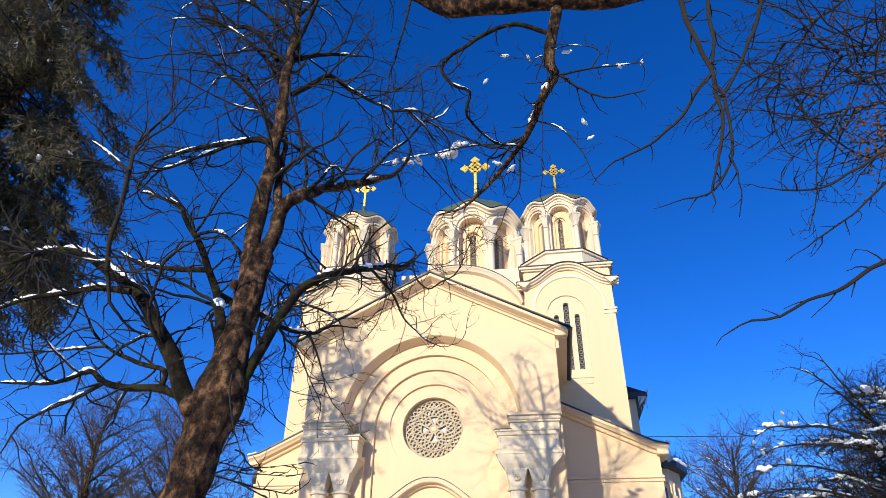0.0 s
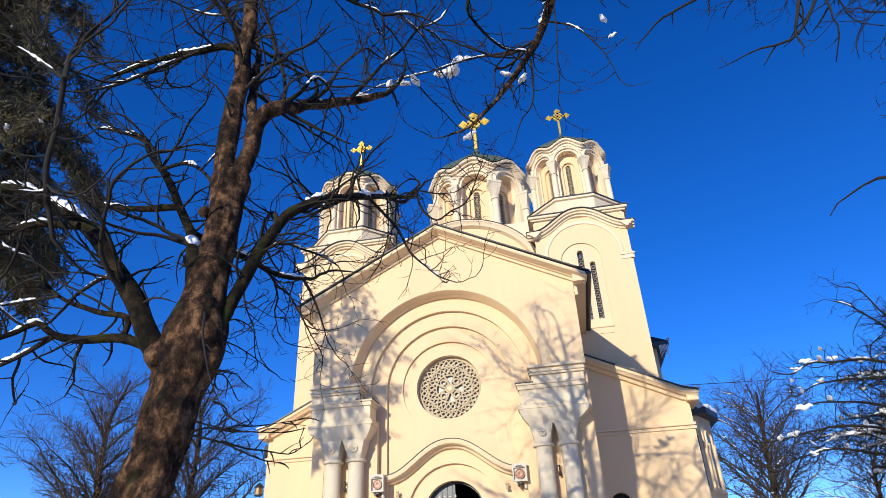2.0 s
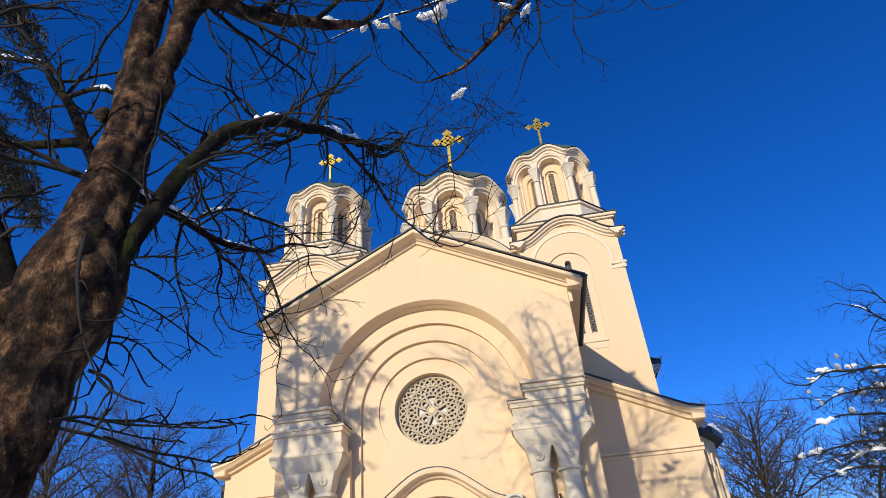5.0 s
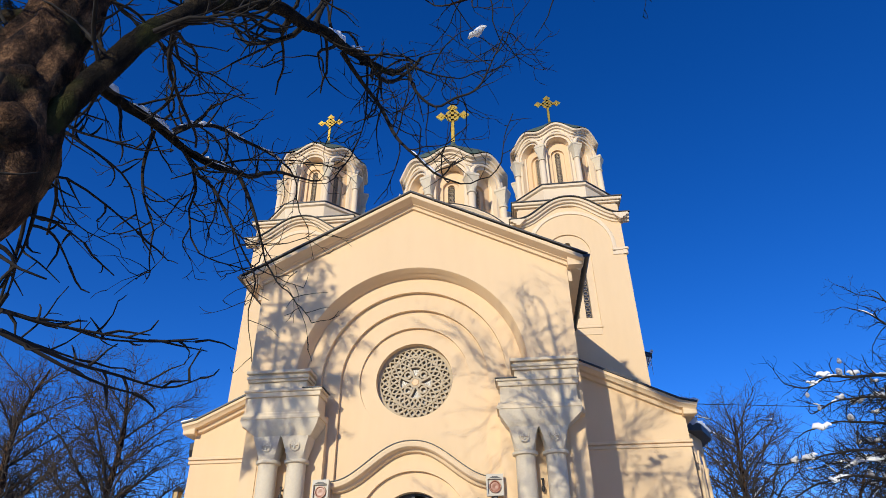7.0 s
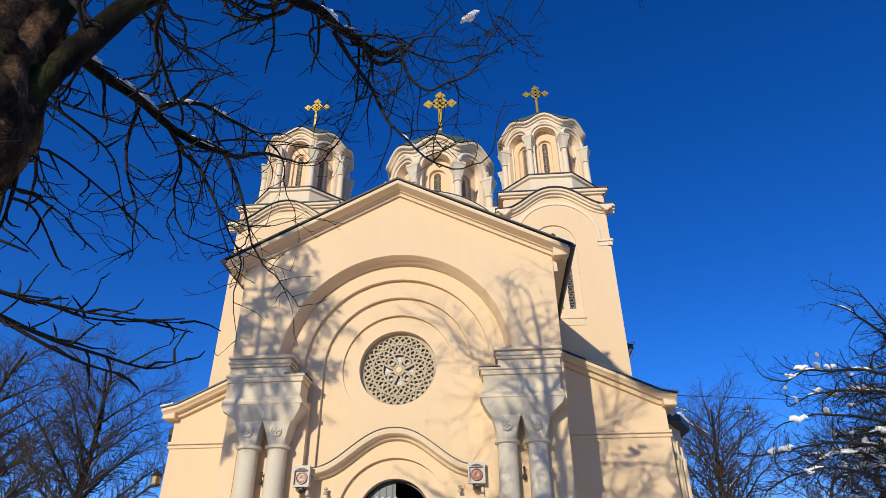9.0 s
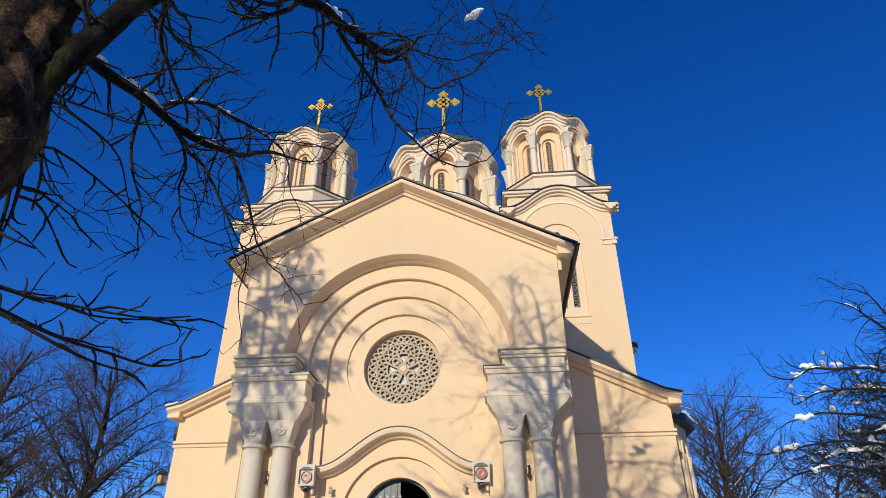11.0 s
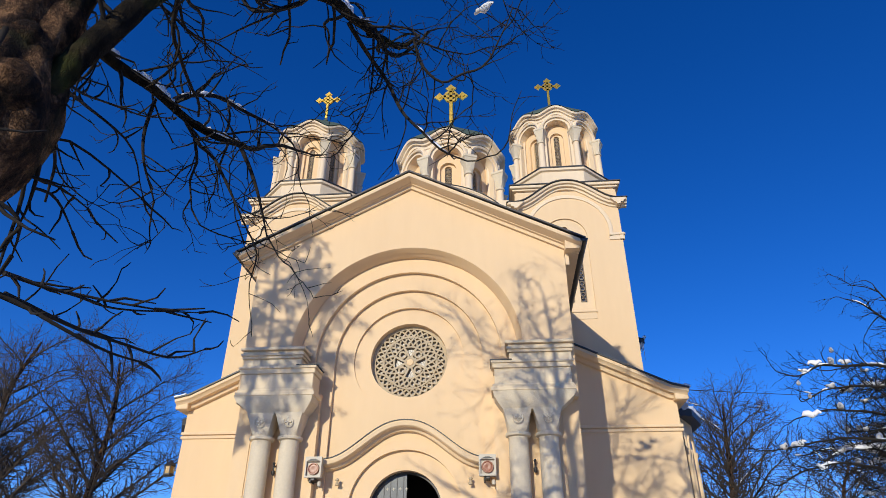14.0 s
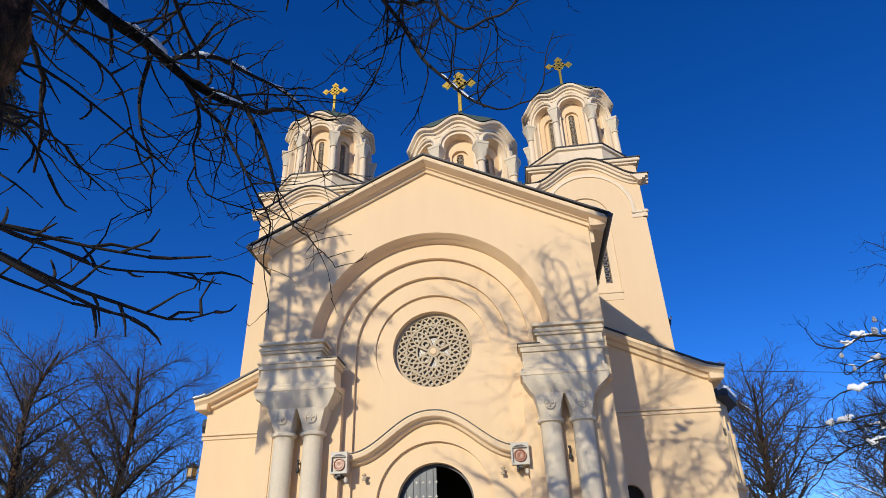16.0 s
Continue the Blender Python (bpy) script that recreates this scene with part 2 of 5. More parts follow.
def capital(w0, w1, d, z0, z1, ring=0.05):
    """A block that flares from a round neck w0 wide to a square w1 wide, on a rounded collar."""
    bm = bmesh.new()
    rows = []
    for k in range(7):
        t = k / 6
        e = 1 - t ** 0.6
        w = w0 + (w1 - w0) * t ** 1.25
        row = []
        for i in range(32):
            a = 2 * math.pi * i / 32
            c, s = math.cos(a), math.sin(a)
            q = 1 / max(abs(c), abs(s))
            f = e + (1 - e) * q
            row.append((w / 2 * c * f, w / 2 * s * f * (d if k > 2 else 1), z0 + (z1 - z0) * t))
        rows.append(row)
    r = rings_loft(bm, rows)
    bm.faces.new(r[-1])
    bm.faces.new(r[0])
    h = ring
    lathe(bm, [(w0 / 2, z0 - 2.2 * h), (w0 / 2 + h, z0 - 1.8 * h), (w0 / 2 + h * 1.25, z0 - 1.0 * h), (w0 / 2 + h, z0 - 0.2 * h), (w0 / 2, z0 + 0.1 * h)], 28)
    return bm

# ---- ground ----
bm = bmesh.new()
bmesh.ops.create_grid(bm, x_segments=120, y_segments=120, size=1.0)
for v in bm.verts:
    s = 1 + 12 * (v.co.length ** 3)
    v.co.x, v.co.y = v.co.x * 90 * s, v.co.y * 90 * s
    v.co.z = 0.08 * noise.noise((v.co.x * 0.2, v.co.y * 0.2, 0)) - 0.05
ground = new("ground", finish(bm, "ground", PAVE, 60))
tagged(ground, "snow-covered trodden churchyard ground", "ground", kind="structure")

# ---- church ----
church = thing("church", "cream stucco Orthodox church with three scalloped domed drums and gilded crosses", "church", at=(0, 0, 0))
NW, NY = 4.27, 0.45          # half width of the nave front, its plane
EAVE_X, EAVE_Z, PEAK_Z = 4.8, 9.98, 12.46
SLOPE = (PEAK_Z - EAVE_Z) / EAVE_X
RECESS = 0.15
TF, WF = 5.0, 4.7            # fronts of the towers and of the aisles


def roof_z(x):
    return PEAK_Z - SLOPE * abs(x)


# front wall of the nave with the great arch
CZ = 7.18                    # height of the centre of the arch and of the rose window
bm = bmesh.new()
outer = [(NW, 5.9), (NW, roof_z(NW) - 0.2), (0, PEAK_Z - 0.2), (-NW, roof_z(NW) - 0.2), (-NW, 5.9), (-3.02, 5.9)] + arc(0, CZ, 3.02, 180, 0, 56) + [(3.02, 5.9)]
prism(bm, [outer], NY, NY + 0.46)
for s in (-1, 1):
    box(bm, min(s * 4.0, s * 2.2), max(s * 4.0, s * 2.2), NY + 0.32, NY + 0.8, 0, 6.2)
    box(bm, min(s * NW, s * (NW - 0.4)), max(s * NW, s * (NW - 0.4)), NY + 0.3, 9.0, 0, roof_z(NW) - 0.2)
part("nave_wall", bm, STUCCO, church, "smooth cream stucco gable front", 0)
# moulded intrados of the great arch
bm = bmesh.new()
path = [(-3.02, 6.7)] + arc(0, CZ, 3.02, 180, 0, 56) + [(3.02, 6.7)]
sweep(bm, path, [(0.0, -0.01), (-0.03, -0.05), (-0.05, -0.20), (-0.12, -0.28), (-0.14, -0.46), (0.0, -0.46)], NY)
part("arch_moulding", bm, STUCCO, church, "hollow-moulded edge of the great arch")
# stepped panels behind the arch
bm = bmesh.new()
for hole, y0, y1 in ((2.46, 0.72, 0.84), (1.96, 0.84, 0.95)):
    prism(bm, [[(-3.05, 0), (-hole, 0)] + arc(0, CZ, hole, 180, 0, 56) + [(hole, 0), (3.05, 0), (3.05, 10.3), (-3.05, 10.3)]], y0, y1)
DOOR_Z, DOOR_R, RING_R = 3.47, 0.90, 1.37
prism(bm, [[(-3.0, 0), (-RING_R, 0)] + arc(0, DOOR_Z, RING_R, 180, 0, 48) + [(RING_R, 0), (3.0, 0), (3.0, 10.3), (-3.0, 10.3)], arc(0, CZ, 1.47, 0, 360, 64)[:-1]], 0.95, 1.06)
part("stepped_panel", bm, STUCCO, church, "smooth stucco panels stepping back in rings", 0).location.y = RECESS
bm = bmesh.new()
prism(bm, [[(-2.9, 0), (-DOOR_R, 0)] + arc(0, DOOR_Z, DOOR_R, 180, 0, 40) + [(DOOR_R, 0), (2.9, 0), (2.9, 5.6), (-2.9, 5.6)]], 1.06, 1.45)
part("portal_wall", bm, STUCCO, church, "", 0).location.y = RECESS
# disc round the rose window, leaning so that its step dies out downwards
bm = bmesh.new()
a, b = arc(0, CZ, 1.52, 0, 360, 64)[:-1], arc(0, CZ, 1.03, 0, 360, 64)[:-1]
prism(bm, [a, b], 0.0, 0.3)
for v in bm.verts:
    v.co.y += 0.958 + 0.085 * (v.co.z - (CZ - 1.4)) / 2.8
part("rose_surround", bm, STUCCO, church, "", 0).location.y = RECESS

# gable cornice
RAKE = [(0.0, 0.02), (0.0, 0.45), (-0.04, 0.46), (-0.12, 0.44), (-0.14, 0.38), (-0.17, 0.30), (-0.20, 0.18), (-0.22, 0.18), (-0.24, 0.10), (-0.33, 0.08), (-0.34, 0.02)]
RAKE = [(u * 0.8, o) for u, o in RAKE]
bm = bmesh.new()
sweep(bm, [(-EAVE_X + 0.05, EAVE_Z), (0, PEAK_Z), (EAVE_X - 0.05, EAVE_Z)], RAKE, NY)
for s in (-1, 1):
    x = s * (NW + 0.01)
    prof = [(x, EAVE_Z - 0.16), (x + s * 0.38, EAVE_Z - 0.16), (x + s * 0.40, EAVE_Z - 0.02), (x, EAVE_Z + 0.2)]
    prism(bm, [prof if s > 0 else prof[::-1]], NY - 0.3, TF - 0.02)
    box(bm, min(x, x + s * 0.1), max(x, x + s * 0.1), NY, TF - 0.02, EAVE_Z - 0.5, EAVE_Z - 0.16)
pieces("gable_cornice", bm, MOULD, church, "pale moulded raking cornice")
bm = bmesh.new()
sweep(bm, [(-EAVE_X, EAVE_Z + 0.02), (0, PEAK_Z + 0.02), (EAVE_X, EAVE_Z + 0.02)], [(0.0, 0.50), (0.045, 0.50), (0.07, 0.2), (0.07, -8.0), (0.0, -8.0)], NY)
part("roof", bm, FLASH, church, "dark sheet-metal gable roof")
for s in (-1, 1):
    bm = bmesh.new()
    prof = [(s * (EAVE_X - 0.03) + 0.10 * math.cos(a), EAVE_Z + 0.02 + 0.09 * math.sin(a)) for a in [math.pi + math.pi * i / 8 for i in range(9)]]
    prism(bm, [prof], -0.05, TF - 0.03)
    part("gutter", bm, FLASH, church, "dark half-round eaves gutter")

# rose window: pierced tracery before leaded glass
bm = bmesh.new()
prism(bm, [arc(0, CZ, 1.03, 0, 360, 48)[:-1]], 1.20, 1.22)
rose = part("rose_window", bm, STAINED, church, "round window with pierced stone tracery", 0)
rose.location.y = RECESS + 0.13


def ribbon(bm, pts, w, y0, y1):
    """A flat interlace band along (x, z) points."""
    sweep(bm, pts, [(w, -y0), (w, -y1), (-w, -y1), (-w, -y0)], 0.0, caps=False)


bm = bmesh.new()
for r0, r1, k, n in ((0.70, 0.97, 16, 2), (0.44, 0.74, 12, 2)):
    for ph in range(2 * n):
        pts = []
        for i in range(181):
            a = 2 * math.pi * i / 180
            r = (r0 + r1) / 2 + (r1 - r0) / 2 * math.sin(a * k / n + ph * math.pi / n)
            pts.append((r * math.cos(a), CZ + r * math.sin(a)))
        ribbon(bm, pts, 0.021, 1.10 + 0.004 * ph, 1.17)
for r, w in ((0.985, 0.045), (0.72, 0.02), (0.44, 0.02), (0.13, 0.03)):
    ribbon(bm, arc(0, CZ, r, 0, 360, 72), w, 1.095, 1.18)
for q in range(4):
    for k in (-1, 1):
        a = radians(90 * q + 45 + 22 * k)
        ribbon(bm, [(r * math.cos(a + 0.5 * (0.45 - r) * k), CZ + r * math.sin(a + 0.5 * (0.45 - r) * k)) for r in (0.14, 0.2, 0.28, 0.36, 0.44)], 0.028, 1.10, 1.18)
    a = radians(90 * q + 45)
    ribbon(bm, arc(0.30 * math.cos(a), CZ + 0.30 * math.sin(a), 0.085, 0, 360, 18), 0.024, 1.10, 1.18)
tr = part("tracery", bm, TRACERY, rose, "grey-brown interlaced stone tracery", 0)
bm = bmesh.new()
lathe(bm, [(0.001, 0.0), (0.10, 0.0), (0.105, 0.03), (0.08, 0.06), (0.001, 0.065)], 20)
moved(bm, Matrix.Translation((0, 1.14, CZ)) @ Matrix.Rotation(radians(90), 4, "X"))
part("boss", bm, STUCCO, rose, "small pink round boss")

# imposts, capitals and columns either side
CAP = capital(0.50, 0.68, 1.0, 5.06, 5.58, 0.045)
CAP_ME = finish(CAP, "capital", STONE, 40)
bm = bmesh.new()
lathe(bm, [(0.30, 0.0), (0.30, 0.35), (0.27, 0.42), (0.25, 0.50), (0.242, 0.6), (0.232, 4.98)], 32)
COL_ME = finish(bm, "column", STONE, 40)
bm = bmesh.new()
lathe(bm, [(0.105, 0.0), (0.12, 0.012), (0.135, 0.0)], 24, cap=False)
for q in range(4):
    a = radians(90 * q)
    n0 = len(bm.verts)
    box(bm, 0.012, 0.088, -0.016, 0.016, 0.0, 0.012, 0.004)
    moved(bm, Matrix.Rotation(a, 4, "Z"), n0)
ROSETTE_ME = finish(bm, "rosette", STONE, 40)
for s in (-1, 1):
    bm = bmesh.new()

    def blk(xa, xb, y, z0, z1, bev=0.01):
        xb *= 0.985
        box(bm, min(s * xa, s * xb), max(s * xa, s * xb), y, 0.8, z0, z1, bev)
    blk(2.64, 4.24, 0.30, 6.78, 6.99)
    blk(2.60, 4.27, 0.24, 6.99, 7.06)
    blk(2.57, 4.30, 0.20, 7.06, 7.13)
    blk(2.62, 4.27, 0.26, 7.13, 7.20)
    blk(2.55, 4.31, 0.17, 7.20, 7.28)
    blk(2.18, 4.26, 0.10, 6.68, 6.74)
    blk(2.22, 4.23, 0.14, 6.56, 6.68)
    blk(2.26, 4.18, 0.19, 6.16, 6.56)
    blk(2.21, 4.22, 0.14, 6.08, 6.16)
    blk(2.17, 4.25, 0.10, 5.99, 6.08)
    pieces("impost_course", bm, IMPOST, church, "weathered cream moulded stone course")
    bm = bmesh.new()
    rows = []
    for xa, xb, y, z in ((2.44, 3.80, 0.30, 5.58), (2.36, 3.92, 0.24, 5.68), (2.24, 4.14, 0.15, 5.86), (2.21, 4.21, 0.12, 5.99)):
        rows.append([(s * xa, y, z), (s * xb, y, z), (s * xb, 0.78, z), (s * xa, 0.78, z)])
    rr = rings_loft(bm, rows)
    bm.faces.new(rr[0])
    bm.faces.new(rr[-1])
    part("corbel_block", bm, STONE, church, "splayed stone block under the impost", 20)
    bm = bmesh.new()
    box(bm, min(s * 2.16, s * 2.7), max(s * 2.16, s * 2.7), 0.08, 0.8, 6.743, 6.765)
    part("flashing", bm, FLASH, church)
    for x in (2.77, 3.48):
        c = part("column", COL_ME, None, church, "round pale limestone column")
        c.location = (s * x, 0.52, 0)
        c = part("column_capital", CAP_ME, None, church, "plain flared stone capital")
        c.location = (s * x, 0.52, 0)
        c = part("rosette", ROSETTE_ME, None, church)
        c.matrix_local = Matrix.Translation((s * x, 0.205, 5.36)) @ Matrix.Rotation(radians(80), 4, "X")

# portal: swept cornice, inner arch and door
bm = bmesh.new()
pts = []
for i in range(49):
    x = -1.96 + 3.92 * i / 48
    u = abs(x) / 1.96
    pts.append((x, 4.58 + 0.91 * (0.5 + 0.5 * math.cos(math.pi * u ** 1.12))))
sweep(bm, pts, [(0.0, 0.0), (0.0, 0.30), (-0.04, 0.32), (-0.12, 0.30), (-0.15, 0.26), (-0.16, 0.14), (-0.22, 0.10), (-0.24, 0.0)], 0.93)
part("portal_cornice", bm, MOULD, church, "pale ogee-curved cornice over the portal").location.y = RECESS
bm = bmesh.new()
sweep(bm, pts, [(0.004, 0.0), (0.004, 0.33), (0.022, 0.33), (0.03, 0.0)], 0.93)
part("flashing", bm, FLASH, church).location.y = RECESS
bm = bmesh.new()
sweep(bm, [(-DOOR_R, 0.1)] + arc(0, DOOR_Z, DOOR_R, 180, 0, 40) + [(DOOR_R, 0.1)], [(0.0, -0.47), (-0.05, -0.47), (-0.05, -0.30), (0.0, -0.30)], 0.98)
part("door_frame", bm, FLASH, church, "dark iron arched door frame").location.y = RECESS
# plain vestibule box, the shade behind the open leaf painted near-black
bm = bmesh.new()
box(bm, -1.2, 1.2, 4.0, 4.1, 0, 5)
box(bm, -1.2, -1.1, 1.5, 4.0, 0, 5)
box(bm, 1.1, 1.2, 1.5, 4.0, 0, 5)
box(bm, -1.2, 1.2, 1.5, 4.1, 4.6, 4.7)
part("vestibule", bm, SHADE_BLACK, church, "vestibule behind the open door, its shade painted near-black", 0).location.y = RECESS
bm = bmesh.new()
leaf = [(-0.85, 0.15), (0.0, 0.15)] + [(x, z) for x, z in arc(0, DOOR_Z, 0.85, 90, 180, 20)]
prism(bm, [leaf], 1.32, 1.37)
door = part("door", bm, DOOR, church, "closed leaf of the dark riveted iron door", 0)
door.location.y = RECESS
for i in range(5):
    x = -0.72 + 0.16 * i
    bm = bmesh.new()
    box(bm, x - 0.008, x + 0.008, 1.305, 1.32, 0.2, DOOR_Z + math.sqrt(0.83 ** 2 - x * x))
    part("strap", bm, FLASH, door)
    for z in (3.3, 3.62, 3.94):
        if math.hypot(x + 0.08, z + 0.06 - DOOR_Z) < 0.8 or z < DOOR_Z:
            bm = bmesh.new()
            box(bm, x + 0.045, x + 0.115, 1.308, 1.318, z + 0.027, z + 0.043)
            box(bm, x + 0.072, x + 0.088, 1.309, 1.319, z, z + 0.07)
            part("cross_stud", bm, LAMPBODY, door)

# ---- side aisles ----
for s in (-1, 1):
    def X(*v):
        return (min(s * a for a in v), max(s * a for a in v))
    bm = bmesh.new()
    wall = [(s * 3.9, 0), (s * 7.70, 0), (s * 7.70, 6.90), (s * 3.9, 8.72)]
    holes = []
    if s > 0:
        holes = [[(s * x, z) for x, z in arch_loop(4.92, 0.34, 2.0, 3.80, 16)]]
    prism(bm, [wall] + holes, WF, WF + 0.4)
    x0, x1 = X(7.3, 7.70)
    box(bm, x0, x1, WF + 0.4, 17.0, 0, 6.9)
    aisle = part("aisle_wall", bm, STUCCO, church, "cream stucco front of the lean-to aisle", 0)
    if s > 0:
        # sheet closing the niche, its shade put into the near-black colour
        bm = bmesh.new()
        prism(bm, [arch_loop(4.92, 0.36, 2.0, 3.80, 16)], WF + 0.2, WF + 0.24)
        part("niche_back", bm, SHADE_BLACK, aisle)
    bm = bmesh.new()
    path = [(3.6, 9.17), (7.55, 7.27), (8.02, 7.16)]
    path = [(s * x, z) for x, z in path]
    sweep(bm, path if s > 0 else path[::-1], [(0.0, 0.0), (0.0, 0.40), (-0.10, 0.42), (-0.14, 0.34), (-0.20, 0.30), (-0.22, 0.16), (-0.32, 0.12), (-0.34, 0.0)], WF)
    x0, x1 = X(7.6, 8.0)
    box(bm, x0, x1, WF - 0.3, 17.0, 6.86, 7.1, 0.02)
    part("aisle_cornice", bm, MOULD, church, "pale moulded sloping cornice")
    bm = bmesh.new()
    sweep(bm, path if s > 0 else path[::-1], [(0.005, 0.45), (0.05, 0.45), (0.06, -4.0), (0.005, -4.0)], WF)
    part("aisle_roof", bm, FLASH, church, "dark sheet-metal lean-to roof")
    bm = bmesh.new()
    x0, x1 = X(3.95, 7.76)
    box(bm, x0, x1, WF - 0.05, WF + 0.1, 5.98, 6.07, 0.012)
    box(bm, x0, x1, WF - 0.07, WF + 0.1, 6.10, 6.19, 0.012)
    x0, x1 = X(7.66, 7.77)
    box(bm, x0, x1, WF + 0.1, 17.0, 5.98, 6.19, 0.012)
    part("string_course", bm, MOULD, church)
    bm = bmesh.new()
    x0, x1 = X(6.0, 8.15)
    box(bm, x0, x1, 11.9, 19.0, 0, 11.25)
    part("transept_wall", bm, PALE, church, "pale transept wall behind the tower", 0)
    bm = bmesh.new()
    x0, x1 = X(5.8, 8.68)
    rr = rings_loft(bm, [[(x0, 11.5, z), (x1, 11.5, z), (x1, 19.4, z), (x0, 19.4, z)] for z in (11.25, 11.45)] + [[(x0, 11.9, 12.1), (s * 7.4, 11.9, 12.1), (s * 7.4, 19.0, 12.1), (x0, 19.0, 12.1)][::1]])
    bm.faces.new(rr[0])
    bm.faces.new(rr[-1])
    part("transept_roof", bm, FLASH, church, "dark sheet-metal transept roof", 20)
    # polygonal side bay with arched lights
    bm = bmesh.new()
    bay = [(7.6, 6.0), (8.12, 6.1), (8.72, 7.2), (8.72, 9.6), (8.12, 10.7), (7.6, 10.9)]
    rings_loft(bm, [[(s * x, y, z) for x, y in bay] for z in (0, 6.7)])
    part("side_bay", bm, PALE, church, "pale polygonal side bay", 20)
    bm = bmesh.new()
    rr = rings_loft(bm, [[(s * (x + 0.30), 8.4 + (y - 8.4) * 1.12, z) for x, y in bay] for z in (6.7, 6.92)] + [[(s * (7.7 + (x - 7.6) * 0.2), 8.4 + (y - 8.4) * 0.8, 7.35) for x, y in bay]])
    bm.faces.new(rr[0])
    part("bay_roof", bm, FLASH, church, "dark metal roof of the side bay", 20)
    for (xa, ya), (xb, yb) in zip(bay[:3], bay[1:4]):
        bm = bmesh.new()
        prism(bm, [arch_loop(0, 0.13, 4.3, 5.95, 12)], -0.02, 0.02)
        a = math.atan2(yb - ya, s * (xb - xa))
        moved(bm, Matrix.Translation((s * (xa + xb) / 2, (ya + yb) / 2, 0)) @ Matrix.Rotation(a, 4, "Z"))
        part("bay_window", bm, GLASS, church, "narrow arched bay window", 0)
        turn = Matrix.Translation((s * (xa + xb) / 2, (ya + yb) / 2, 0)) @ Matrix.Rotation(a, 4, "Z")
        bm = bmesh.new()
        sweep(bm, [(-0.24, 4.2)] + arc(0, 6.0, 0.24, 180, 0, 14) + [(0.24, 4.2)], [(0.0, -0.02), (0.0, 0.05), (0.06, 0.05), (0.08, -0.02)], 0.0)
        for k in (-1, 1):
            lathe(bm, [(0.055, 4.25), (0.055, 5.55), (0.085, 5.68), (0.085, 5.76)], 10, 0.30 * k, -0.03)
        box(bm, -0.42, 0.42, -0.10, 0.05, 4.08, 4.2, 0.01)
        if s < 0:
            moved(bm, Matrix.Rotation(math.pi, 4, "Z"))
        moved(bm, turn)
        part("bay_window_surround", bm, MOULD, church, "pale moulded window surround with colonnettes", 30)

